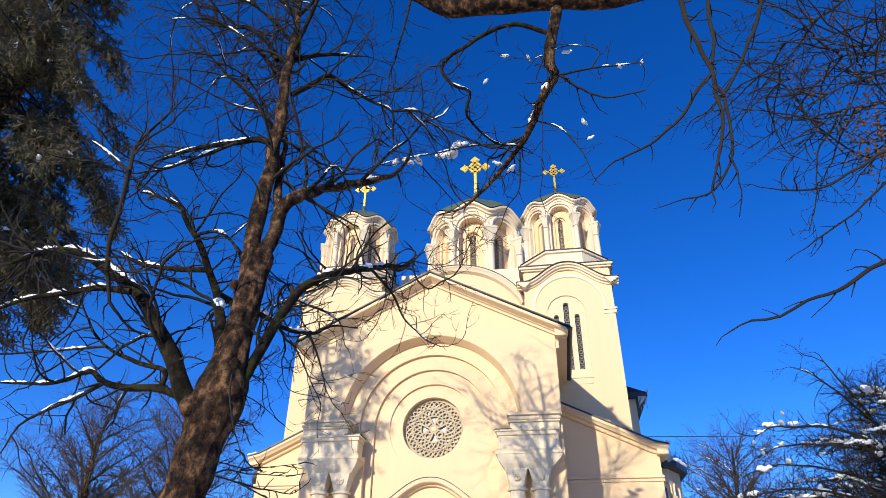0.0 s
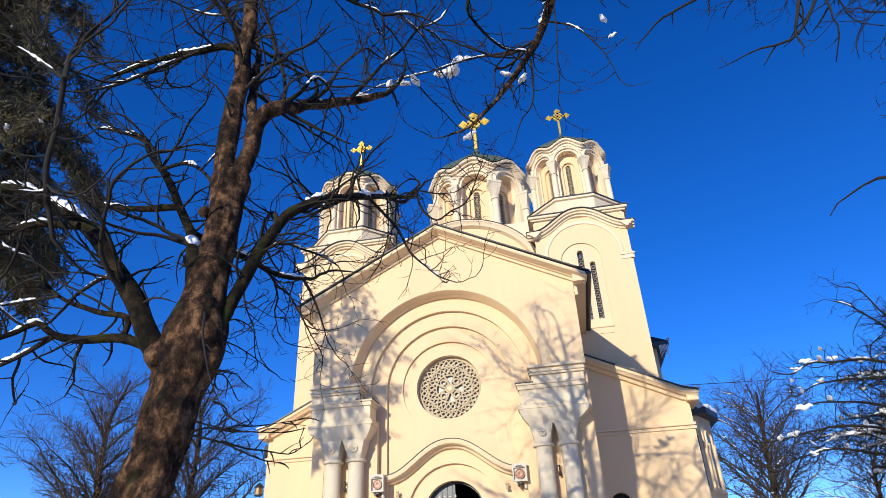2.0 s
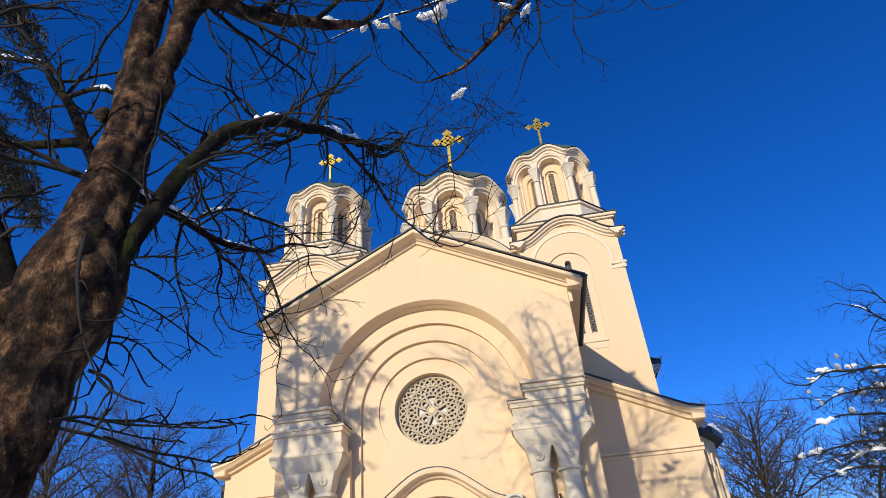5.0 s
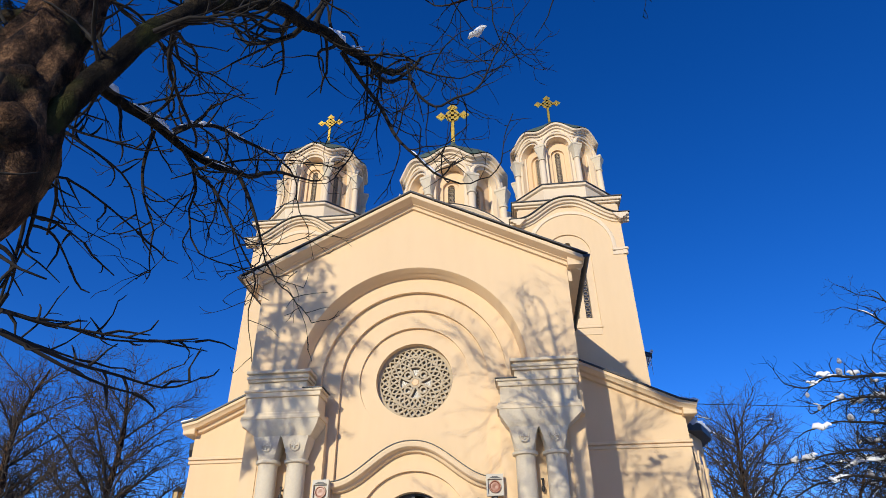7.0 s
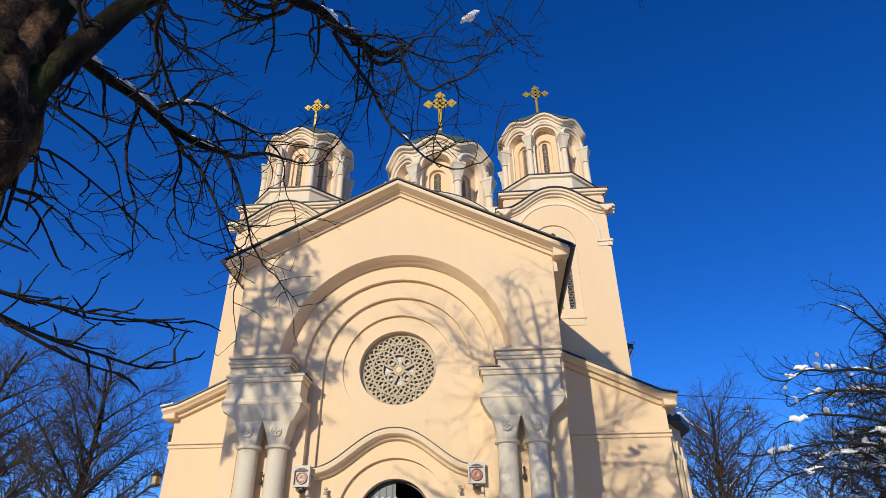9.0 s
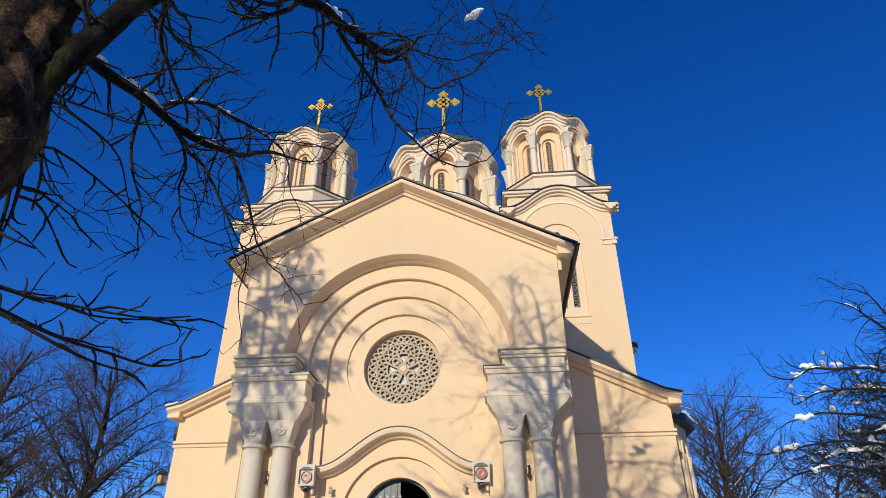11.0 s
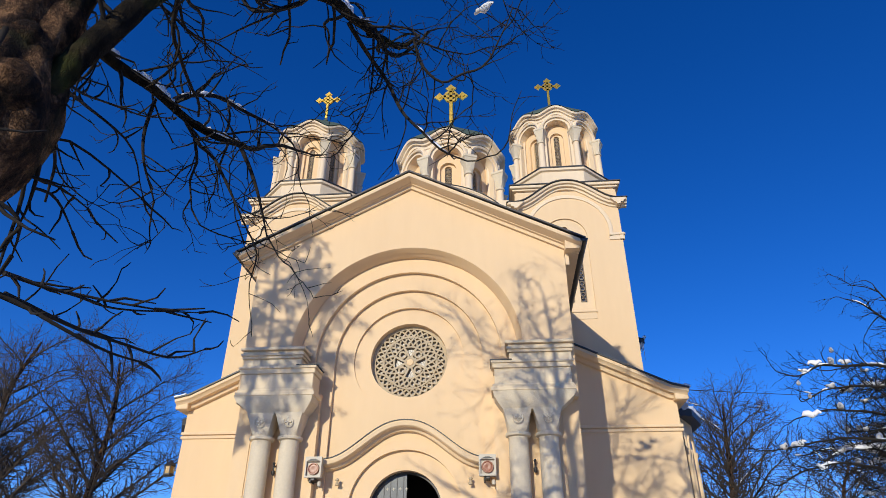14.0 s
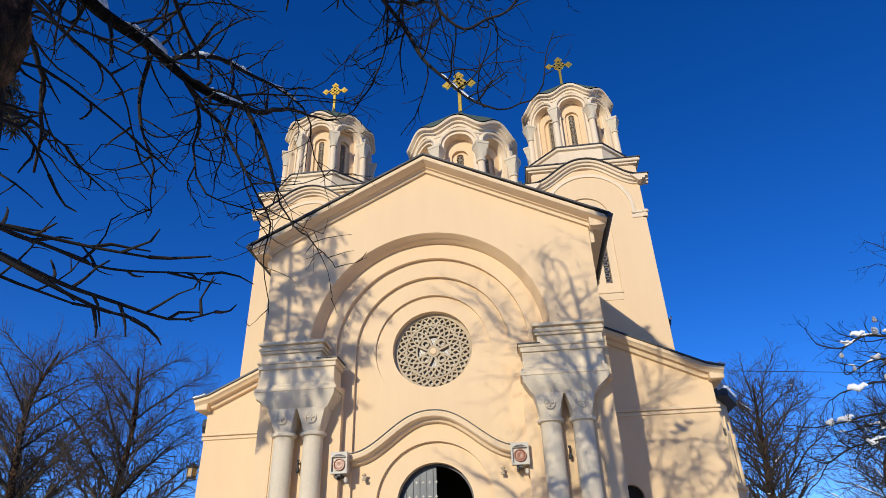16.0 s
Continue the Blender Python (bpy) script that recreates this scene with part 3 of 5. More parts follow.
# ---- drums and domes ----
def drum(parent, c, k, tall, rise):
    """A round-cornered octagonal drum with columns, blind arches, a scalloped cornice, a low dome and a cross. k scales it."""
    cx, cy, z0 = c
    base = Matrix.Translation((cx, cy, z0)) @ Matrix.Diagonal((k, k, k, 1))
    A = 1.59                 # from the axis to a face
    half = A * math.tan(radians(22.5))
    H = 2.90                 # springing of the cornice
    bm = bmesh.new()
    prism(bm, [[(-half, 0), (-0.46, 0)] + arc(0, 2.20, 0.46, 180, 0, 18) + [(0.46, 0), (half, 0), (half, H - 0.08)] + [(half * math.cos(q), H - 0.08 + 0.2 * math.sin(q)) for q in [math.pi * j / 10 for j in range(1, 10)]] + [(-half, H - 0.08)]], -A, -A + 0.34)
    inner = bmesh.new()
    prism(inner, [[(-0.5, 0), (-0.26, 0)] + arc(0, 1.98, 0.26, 180, 0, 14) + [(0.26, 0), (0.5, 0), (0.5, 2.8), (-0.5, 2.8)]], -A + 0.34, -A + 0.44)
    prism(inner, [[(-0.46, 0), (0.46, 0), (0.46, 2.8), (-0.46, 2.8)], arch_loop(0, 0.11, 0.30, 2.05, 12)], -A + 0.44, -A + 0.60)
    sweep(bm, [(-half, 2.14), (-0.555, 2.14)] + arc(0, 2.20, 0.555, 176, 4, 20) + [(0.555, 2.14), (half, 2.14)], [(0.0, 0.0), (0.0, 0.07), (0.05, 0.09), (0.10, 0.06), (0.13, 0.0)], -A)
    face_me = finish(bm, "drum_face", PALE, 0)
    inner_me = finish(inner, "recess_panel", STUCCO, 0)
    bm = bmesh.new()
    prism(bm, [arch_loop(0, 0.13, 0.28, 2.05, 12)], -A + 0.54, -A + 0.55)
    pane_me = finish(bm, "pane", GLASS, 0)
    bm = bmesh.new()
    for j in range(12):
        for k in (-1, 1):
            sweep(bm, arc(0.033 * k, 0.40 + 0.15 * j, 0.058, 0, 360, 10), [(0.010, 0.02), (0.010, -0.02), (-0.010, -0.02), (-0.010, 0.02)], -A + 0.50, caps=False)
    grille_me = finish(bm, "grille", GRILLE, 0)
    for i in range(8):
        m = base @ Matrix.Rotation(radians(45 * i), 4, "Z")
        for nm, me, lab in (("drum_face", face_me, "pale drum side with a blind arch"), ("recess_panel", inner_me, "cream stucco recess"), ("pane", pane_me, "narrow arched leaded pane"), ("grille", grille_me, "pierced stone window grille")):
            part(nm, me, None, parent, lab).matrix_local = m
    # columns at the corners
    R = A / math.cos(radians(22.5)) + 0.06
    bm = bmesh.new()
    lathe(bm, [(0.16, 0), (0.16, 0.08), (0.125, 0.14), (0.115, 1.45)], 16)
    col = finish(bm, "drum_column", PALE, 40)
    capb = capital(0.24, 0.40, 1.0, 1.46, 1.98, 0.03)
    box(capb, -0.22, 0.22, -0.22, 0.22, 1.98, 2.10, 0.02)
    for v in capb.verts:
        if 1.5 < v.co.z < 1.96:
            f = 1 + 0.10 * math.sin(9 * math.atan2(v.co.y, v.co.x)) * math.sin((v.co.z - 1.46) * 24)
            v.co.x *= f
            v.co.y *= f
    capm = finish(capb, "drum_capital", STONE, 30)
    for i in range(8):
        a = radians(45 * i + 22.5)
        m = base @ Matrix.Rotation(a, 4, "Z") @ Matrix.Translation((0, -R, 0))
        for nm, me in (("drum_column", col), ("drum_capital", capm)):
            o = part(nm, me, None, parent)
            o.matrix_local = m
    # scalloped cornice
    bm = bmesh.new()
    n = 8 * 20

    def edge(i):
        u = ((i % 20) + 0.5) / 10 - 1
        bump = (0.5 + 0.5 * math.cos(math.pi * u)) ** 0.85
        a = radians(45 * (i // 20)) + math.atan(u * math.tan(radians(22.5))) - math.pi / 2
        r = A / math.cos(a + math.pi / 2 - radians(45 * (i // 20)))
        r = 0.55 * r + 0.45 * (A + 0.07)
        return a, r, H - 0.10 + 0.33 * bump
    prof = [(-0.05, -0.24), (0.05, -0.24), (0.055, -0.13), (0.13, -0.12), (0.14, -0.06), (0.24, -0.03), (0.26, 0.05), (0.22, 0.08), (-0.10, 0.12)]
    rows = []
    for dr, dz in prof:
        rows.append([((r + dr) * math.cos(a), (r + dr) * math.sin(a), z + dz) for a, r, z in map(edge, range(n))])
    rings_loft(bm, rows)
    bmesh.ops.transform(bm, matrix=base, verts=bm.verts)
    part("scalloped_cornice", bm, PALE, parent, "pale scalloped cornice", 28)
    # dome
    bm = bmesh.new()
    rows = []
    for t in range(9):
        f = t / 8
        row = []
        for i in range(n):
            a, r, z = edge(i)
            rr = (r + 0.22) * math.cos(f * math.pi / 2) ** 1.15
            row.append((rr * math.cos(a) + 1e-4, rr * math.sin(a), (z + 0.13) * (1 - f) ** 2 + (1 - (1 - f) ** 2) * (H + 0.28 + tall * math.sin(f * math.pi / 2))))
        rows.append(row)
    rr = rings_loft(bm, rows)
    bm.faces.new(rr[-1])
    bmesh.ops.transform(bm, matrix=base, verts=bm.verts)
    part("dome", bm, COPPER, parent, "weathered green copper dome", 50)
    return H + 0.28 + tall + rise


def cross(parent, at, h, w):
    """A gilded cross with lozenge ends and a ring, on a small ball."""
    bm = bmesh.new()
    t = 0.022 * h
    zc = h * 0.70

    def bar(x0, x1, z0, z1):
        box(bm, x0, x1, -t, t, z0, z1, t * 0.3)
    bar(-t * 1.6, t * 1.6, 0.0, h * 0.90)
    bar(-w * 0.36, w * 0.36, zc - t * 1.5, zc + t * 1.5)
    ring = arc(0, zc, 0.115 * h, 0, 360, 24)
    sweep(bm, ring, [(t, -t), (t, t), (-t, t), (-t, -t)], 0.0, caps=False)
    for cx, cz, in ((-w * 0.40, zc), (w * 0.40, zc), (0, h * 0.90)):
        q = 0.10 * h
        loop = [(cx + q * math.cos(a) * (1.0 if i % 2 == 0 else 0.66), cz + q * math.sin(a) * (1.0 if i % 2 == 0 else 0.66)) for i, a in enumerate([math.pi / 4 * j for j in range(8)])]
        prism(bm, [loop], -t * 0.8, t * 0.8)
        loop = [(cx + q * 0.5 * math.cos(a), cz + q * 0.5 * math.sin(a)) for a in [math.pi / 2 * j for j in range(4)]]
        prism(bm, [loop], -t * 1.4, t * 1.4)
    moved(bm, Matrix.Translation(at))
    part("cross", bm, GOLD, parent, "gilded cross with lozenge ends", 30)
    bm = bmesh.new()
    lathe(bm, [(0.22 * h, -0.42 * h), (0.12 * h, -0.36 * h), (0.05 * h, -0.2 * h), (0.05 * h, -0.1 * h), (0.08 * h, -0.07 * h), (0.05 * h, 0.0), (0.025 * h, 0.05 * h)], 16)
    moved(bm, Matrix.Translation(at))
    part("finial", bm, COPPER, parent)


# ---- towers ----
TX, TH = 5.08, 1.86          # axis and half width of a tower
TY = TF + TH
for s in (-1, 1):
    c = s * TX
    bm = bmesh.new()
    body = [(c - TH, 0), (c + TH, 0), (c + TH, 14.9), (c - TH, 14.9)]
    wc = c - s * 0.15        # the lights stand a little towards the nave
    win = arch_loop(wc, 0.78, 10.05, 12.95, 24)
    prism(bm, [body, win], TF, TF + 0.35)
    tower = part("tower", bm, STUCCO, church, "square cream stucco bell tower", 0)
    bm = bmesh.new()
    box(bm, c - TH, c - TH + 0.35, TF + 0.35, TF + 2 * TH, 0, 14.9)
    box(bm, c + TH - 0.35, c + TH, TF + 0.35, TF + 2 * TH, 0, 14.9)
    box(bm, c - TH, c + TH, TF + 2 * TH - 0.3, TF + 2 * TH, 0, 14.9)
    pieces("side_wall", bm, STUCCO, tower, "", 0)
    # window group
    bm = bmesh.new()
    holes = [arch_loop(wc, 0.115, 10.4, 13.30, 10), arch_loop(wc - 0.43, 0.105, 10.4, 12.75, 10), arch_loop(wc + 0.43, 0.105, 10.4, 12.75, 10)]
    prism(bm, [arch_loop(wc, 0.79, 10.0, 12.95, 24)] + holes, TF + 0.06, TF + 0.30)
    part("window_panel", bm, MOULD, tower, "pale recessed panel with three narrow lights", 0)
    bm = bmesh.new()
    prism(bm, [arch_loop(wc, 0.78, 10.1, 12.95, 24)], TF + 0.25, TF + 0.26)
    part("window_glass", bm, GLASS, tower, "", 0)
    for x, top in ((wc, 13.25), (wc - 0.43, 12.7), (wc + 0.43, 12.7)):
        bm = bmesh.new()
        z = 10.55
        while z < top:
            sweep(bm, arc(x, z, 0.075, 0, 360, 10), [(0.010, 0.02), (0.010, -0.02), (-0.010, -0.02), (-0.010, 0.02)], TF + 0.2, caps=False)
            z += 0.21
        part("window_grille", bm, GRILLE, tower, "pierced stone window grille", 0)
    bm = bmesh.new()
    box(bm, wc - 0.82, wc + 0.82, TF - 0.05, TF + 0.1, 10.0, 10.08, 0.015)
    box(bm, wc - 0.78, wc + 0.78, TF - 0.02, TF + 0.1, 9.76, 10.0, 0.01)
    part("window_sill", bm, MOULD, tower)
    # blind arch line with imposts, arched cornice and flat cornice on each side
    bm = bmesh.new()
    bc = bmesh.new()
    fl = bmesh.new()
    for i in range(4):
        sweep(bm, [(-1.42, 12.9)] + arc(0, 13.18, 1.42, 180, 0, 28) + [(1.42, 12.9)], [(0.0, 0.0), (0.0, 0.035), (0.10, 0.035), (0.13, 0.02), (0.15, 0.0)], -TH)
        for k in (-1, 1):
            box(bm, min(k * 1.40, k * 1.96), max(k * 1.40, k * 1.96), -TH - 0.07, -TH + 0.1, 12.93, 13.02, 0.01)
            box(bm, min(k * 1.40, k * 1.93), max(k * 1.40, k * 1.93), -TH - 0.035, -TH + 0.1, 12.76, 12.93, 0.01)
        pts = [(-2.16, 14.36), (-1.98, 14.36)]
        for j in range(25):
            u = -1 + 2 * j / 24
            pts.append((1.85 * u, 14.36 + 0.86 * (0.5 + 0.5 * math.cos(math.pi * abs(u) ** 1.15))))
        pts += [(1.98, 14.36), (2.16, 14.36)]
        sweep(bc, pts, [(0.0, -0.3), (0.0, 0.25), (-0.04, 0.27), (-0.09, 0.25), (-0.10, 0.18), (-0.17, 0.16), (-0.18, 0.07), (-0.25, 0.05), (-0.26, -0.05)], -TH)
        sweep(fl, pts, [(0.004, 0.33), (0.03, 0.33), (0.04, -0.3), (0.004, -0.3)], -TH)
        for b in (bm, bc, fl):
            moved(b, Matrix.Rotation(radians(90), 4, "Z"))
    for b in (bm, bc, fl):
        moved(b, Matrix.Translation((c, TY, 0)))
    part("blind_arch", bm, PALE, tower, "thin blind-arch moulding with imposts")
    part("arched_cornice", bc, PALE, tower, "pale arched cornice")
    bm = bmesh.new()
    box(bm, c - TH + 0.05, c + TH - 0.05, TF + 0.05, TF + 2 * TH - 0.05, 14.0, 15.0)
    box(bm, c - 1.95, c + 1.95, TF - 0.05, TF + 2 * TH + 0.05, 15.0, 15.08, 0.01)
    box(bm, c - 2.03, c + 2.03, TF - 0.13, TF + 2 * TH + 0.13, 15.08, 15.2, 0.02)
    part("tower_cap", bm, PALE, tower, "pale flat tower cornice")
    box(fl, c - 2.06, c + 2.06, TF - 0.16, TF + 2 * TH + 0.16, 15.2, 15.24)
    # octagonal step under the drum
    bm = bmesh.new()
    lathe(bm, [(1.90 / math.cos(radians(22.5)), 15.2), (1.90 / math.cos(radians(22.5)), 15.80), (1.98 / math.cos(radians(22.5)), 15.84), (1.98 / math.cos(radians(22.5)), 15.94)], 8)
    moved(bm, Matrix.Translation((c, TY, 0)) @ Matrix.Rotation(radians(22.5), 4, "Z"))
    part("octagon_step", bm, PALE, tower, "", 20)
    step = bmesh.new()
    lathe(step, [(2.01 / math.cos(radians(22.5)), 15.94), (2.01 / math.cos(radians(22.5)), 15.99), (1.5, 16.03)], 8)
    moved(step, Matrix.Translation((c, TY, 0)) @ Matrix.Rotation(radians(22.5), 4, "Z"))
    part("flashing", fl, FLASH, tower, "", 20)
    part("step_flashing", step, FLASH, tower, "", 20)
    top = drum(tower, (c, TY, 15.95), 1.0, 1.05, 0.58)
    cross(tower, (c, TY, 15.95 + top), 1.68, 1.06)

# ---- nave block and the great central drum ----
bm = bmesh.new()
pts = []
for j in range(33):
    u = -1 + 2 * j / 32
    pts.append((3.2 * u, 12.35 + math.sqrt(3.6 ** 2 - (3.2 * u) ** 2)))
prism(bm, [[(-3.2, 8.0), *pts, (3.2, 8.0)]], TF + 1.0, 18.0)
nave = part("upper_nave_wall", bm, STUCCO, church, "arched upper nave wall between the towers", 0)
bm = bmesh.new()
sweep(bm, pts, [(0.10, -0.3), (0.10, 0.26), (0.03, 0.30), (-0.04, 0.22), (-0.14, 0.18), (-0.18, 0.06), (-0.22, 0.0), (-0.22, -0.3)], TF + 1.0)
part("arched_cornice", bm, PALE, nave, "pale segmental cornice")
bm = bmesh.new()
sweep(bm, pts, [(0.105, 0.30), (0.13, 0.30), (0.15, -11.0), (0.105, -11.0)], TF + 1.0)
part("nave_roof", bm, FLASH, nave, "dark sheet-metal vaulted roof")
DK = 1.72
bm = bmesh.new()
box(bm, -4.0, 4.0, 11.6, 19.4, 8.0, 19.02)
big = part("central_tower", bm, PALE, church, "square base of the great central drum", 0)
top = drum(big, (0, 15.5, 19.0), DK, 1.1, 0.58)
cross(big, (0, 15.5, 19.0 + DK * top), 3.4, 1.85)

# ---- trees ----
rng = random.Random(7)


def rnd(a, b):
    return rng.uniform(a, b)


def smooth_line(pts, step):
    """A soft curve through a few points, as a polyline."""
    P = [Vector(p) for p in pts]
    P = [2 * P[0] - P[1]] + P + [2 * P[-1] - P[-2]]
    out = []
    for i in range(1, len(P) - 2):
        a, b, c, d = P[i - 1], P[i], P[i + 1], P[i + 2]
        n = max(2, int((c - b).length / step))
        for k in range(n):
            t = k / n
            out.append(0.5 * (2 * b + (c - a) * t + (2 * a - 5 * b + 4 * c - d) * t * t + (3 * b - a - 3 * c + d) * t ** 3))
    out.append(P[-2])
    return out


THIN = 0.0052


class Tubes:
    """Gathers tapered tubes into one mesh."""

    def __init__(self):
        self.v, self.f = [], []

    def add(self, line, radii, sides, rough=0.0):
        n = len(line)
        base = len(self.v)
        up = Vector((0.31, 0.17, 0.93))
        for i, p in enumerate(line):
            d = (line[min(i + 1, n - 1)] - line[max(i - 1, 0)]).normalized()
            s = d.cross(up)
            s = s.normalized() if s.length > 1e-4 else Vector((1, 0, 0))
            t = s.cross(d)
            for k in range(sides):
                a = 2 * math.pi * k / sides
                r = radii[i]
                if rough:
                    r *= 1 + rough * noise.noise((3.1 * math.cos(a) + p.x * 2, 3.1 * math.sin(a) + p.y * 2, p.z * 2.2))
                self.v.append(p + (s * math.cos(a) + t * math.sin(a)) * r)
        for i in range(n - 1):
            for k in range(sides):
                a, b = base + i * sides + k, base + i * sides + (k + 1) % sides
                self.f.append((a, b, b + sides, a + sides))
        self.f.append(tuple(base + k for k in range(sides)))
        self.f.append(tuple(base + (n - 1) * sides + k for k in range(sides)))

    def mesh(self, name, mat, smooth=True):
        me = bpy.data.meshes.new(name)
        me.from_pydata([tuple(p) for p in self.v], [], self.f)
        me.materials.append(mat)
        if smooth:
            me.shade_smooth()
        return me


def side_way(d, spread, up=0.25):
    """A direction that leaves d by about spread degrees, bent a little upwards."""
    a = Vector((rnd(-1, 1), rnd(-1, 1), rnd(-1, 1)))
    a = (a - d * a.dot(d)).normalized()
    s = radians(spread * rnd(0.7, 1.3))
    return (d * math.cos(s) + a * math.sin(s) + Vector((0, 0, up))).normalized()


def grow(tw, p, d, length, r, level, sag=0.0, wander=0.22, dens=1.0, sides=4):
    """A crooked twig with side twigs on it; returns its line."""
    n = max(3, int(length / (0.12 if level < 2 else 0.095)))
    seg = length / n
    line, radii = [p.copy()], [r]
    curl = Vector((rnd(-1, 1), rnd(-1, 1), rnd(-0.7, 1))) * wander * 0.55
    for i in range(n):
        d = (d + Vector((rnd(-1, 1), rnd(-1, 1), rnd(-1, 1))) * wander + curl + Vector((0, 0, -sag * seg))).normalized()
        p = p + d * seg
        line.append(p)
        radii.append(r * (1 - 0.62 * (i + 1) / n))
        if level > 0 and i > 0 and rng.random() < 0.42 * dens:
            L = length * rnd(0.28, 0.6) * (1 - 0.45 * i / n)
            if L > 0.07:
                grow(tw, p.copy(), side_way(d, 48, 0.12), L, max(THIN, radii[-1] * 0.66), level - 1, sag, wander, dens, 3)
    tw.add(line, radii, sides if r > 0.008 else 3)
    return line


def snow_on(sn, line, radii, chance, fat=1.0):
    """Uneven ridges of snow lying on the flatter stretches of a limb."""
    i = 1
    while i < len(line) - 3:
        k = rng.randint(3, 8)
        seg = line[i:i + k]
        if len(seg) > 2 and rng.random() < chance:
            d = (seg[-1] - seg[0]).normalized()
            if abs(d.z) < 0.72:
                pts, rr, m = [], [], (len(seg) - 1) * 3
                for j in range(m + 1):
                    u = j / 3
                    a = min(int(u), len(seg) - 2)
                    r = radii[min(i + a, len(radii) - 1)]
                    w = (r * 0.7 + 0.006) * fat * math.sin(math.pi * (j + 0.35) / (m + 0.7)) ** 0.5 * rnd(0.55, 1.15)
                    pts.append(seg[a].lerp(seg[a + 1], u - a) + Vector((rnd(-0.2, 0.2) * w, rnd(-0.2, 0.2) * w, r * 0.7 + 0.25 * w)))
                    rr.append(w)
                sn.add(pts, rr, 6, 0.5)
        i += k


def lump(sn, p, r):
    """A caught clod of snow."""
    n = 7
    base = Vector((rnd(-0.3, 0.3), rnd(-0.3, 0.3), 0))
    turn = rnd(0, math.pi)
    line = [p + Vector((r * 1.5 * (2 * i / (n - 1) - 1) * math.cos(turn), r * 1.5 * (2 * i / (n - 1) - 1) * math.sin(turn) + base.y * r, 0.25 * r * math.sin(i * 1.7) + base.x * r * i / n)) for i in range(n)]
    sn.add(line, [r * 0.62 * math.sin(math.pi * (i + 0.6) / (n + 0.2)) * rnd(0.7, 1.2) for i in range(n)], 8, 0.5)


def limb_parts(tree, limbs, tw, sn, mat, twig_len=1.0, every=0.22, dens=1.0, sag=0.0, snow=0.45, clear=0.12, level=2, sub=0.0):
    """Each limb is (points, radius at its start and at its end); twigs and snow grow on it."""
    for pts, r0, r1 in limbs:
        line = smooth_line(pts, 0.09)
        n = len(line)
        line = [p + Vector((noise.noise(p * 2.1), noise.noise(p * 2.1 + Vector((9, 0, 0))), noise.noise(p * 2.1 + Vector((0, 9, 0))))) * 0.035 * min(1.0, i / 14) for i, p in enumerate(line)]
        radii = [r0 + (r1 - r0) * (i / (n - 1)) ** 1.25 for i in range(n)]
        tb = Tubes()
        tb.add(line, radii, 12 if r0 > 0.04 else 6, 0.14)
        part("limb", tb.mesh("limb", mat), None, tree)
        snow_on(sn, line[n // 7:], radii[n // 7:], snow, 1.4)
        dist = 0.0
        if sub:
            # crooked side branches, some with snow on them
            for k in range(int((n * 0.09) / sub)):
                i = rng.randint(int(0.2 * n), n - 2)
                d = (line[min(i + 2, n - 1)] - line[i - 2]).normalized()
                b_l = grow(tw, line[i].copy(), side_way(d, 52, 0.12), rnd(1.0, 2.1), max(0.016, min(0.03, radii[i] * 0.5)), 3, 0.04, 0.24, dens * 0.8, 5)
                snow_on(sn, b_l[:7], [0.014] * 7, 0.3, 1.3)
        for i in range(1, n - 1):
            dist += (line[i] - line[i - 1]).length
            if dist > every * rnd(0.7, 1.6) and i > clear * n:
                dist = 0.0
                d = (line[i + 1] - line[i - 1]).normalized()
                L = twig_len * rnd(0.35, 1.0) * (0.65 + 0.35 * i / n)
                grow(tw, line[i].copy(), side_way(d, 58, 0.1), L, max(0.0085, min(0.019, radii[i] * 0.48)), level, sag, 0.34, dens)
        d = (line[-1] - line[-3]).normalized()
        grow(tw, line[-1].copy(), d, twig_len * 0.9, max(0.0095, r1), level, sag, 0.34, dens)


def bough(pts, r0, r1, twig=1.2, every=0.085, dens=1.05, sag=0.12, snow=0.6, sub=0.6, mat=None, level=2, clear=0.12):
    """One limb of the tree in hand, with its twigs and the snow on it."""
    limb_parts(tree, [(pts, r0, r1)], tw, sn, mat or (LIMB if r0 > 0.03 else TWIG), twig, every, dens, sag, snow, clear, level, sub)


# the old leaning tree beside the path
tree = thing("bare_tree", "old bare leaning tree with snow lying on its limbs", "tree", at=(0, 0, 0))
tw, sn = Tubes(), Tubes()
line = smooth_line([(-0.66, -12.5, 0.0), (-0.52, -12.5, 1.2), (-0.36, -12.5, 2.3), (-0.25, -12.5, 2.75), (-0.20, -12.49, 3.2), (-0.12, -12.47, 3.6), (-0.07, -12.46, 4.02), (-0.05, -12.44, 4.5), (0.0, -12.43, 5.03), (0.01, -12.41, 5.56), (0.02, -12.40, 5.84)], 0.05)
tb = Tubes()
tb.add(line, [0.24 - 0.065 * min(1.0, max(0.0, (p.z - 3.9) / 0.9)) + 0.075 * math.exp(-((p.z - 3.7) / 0.32) ** 2) + 0.03 * math.exp(-((p.z - 5.75) / 0.2) ** 2) + 0.16 * math.exp(-p.z / 0.4) + 0.018 * noise.noise(p * 3.3) for p in line], 40, 0.26)
part("trunk", tb.mesh("trunk", BARK), None, tree, "thick brown blotched trunk")
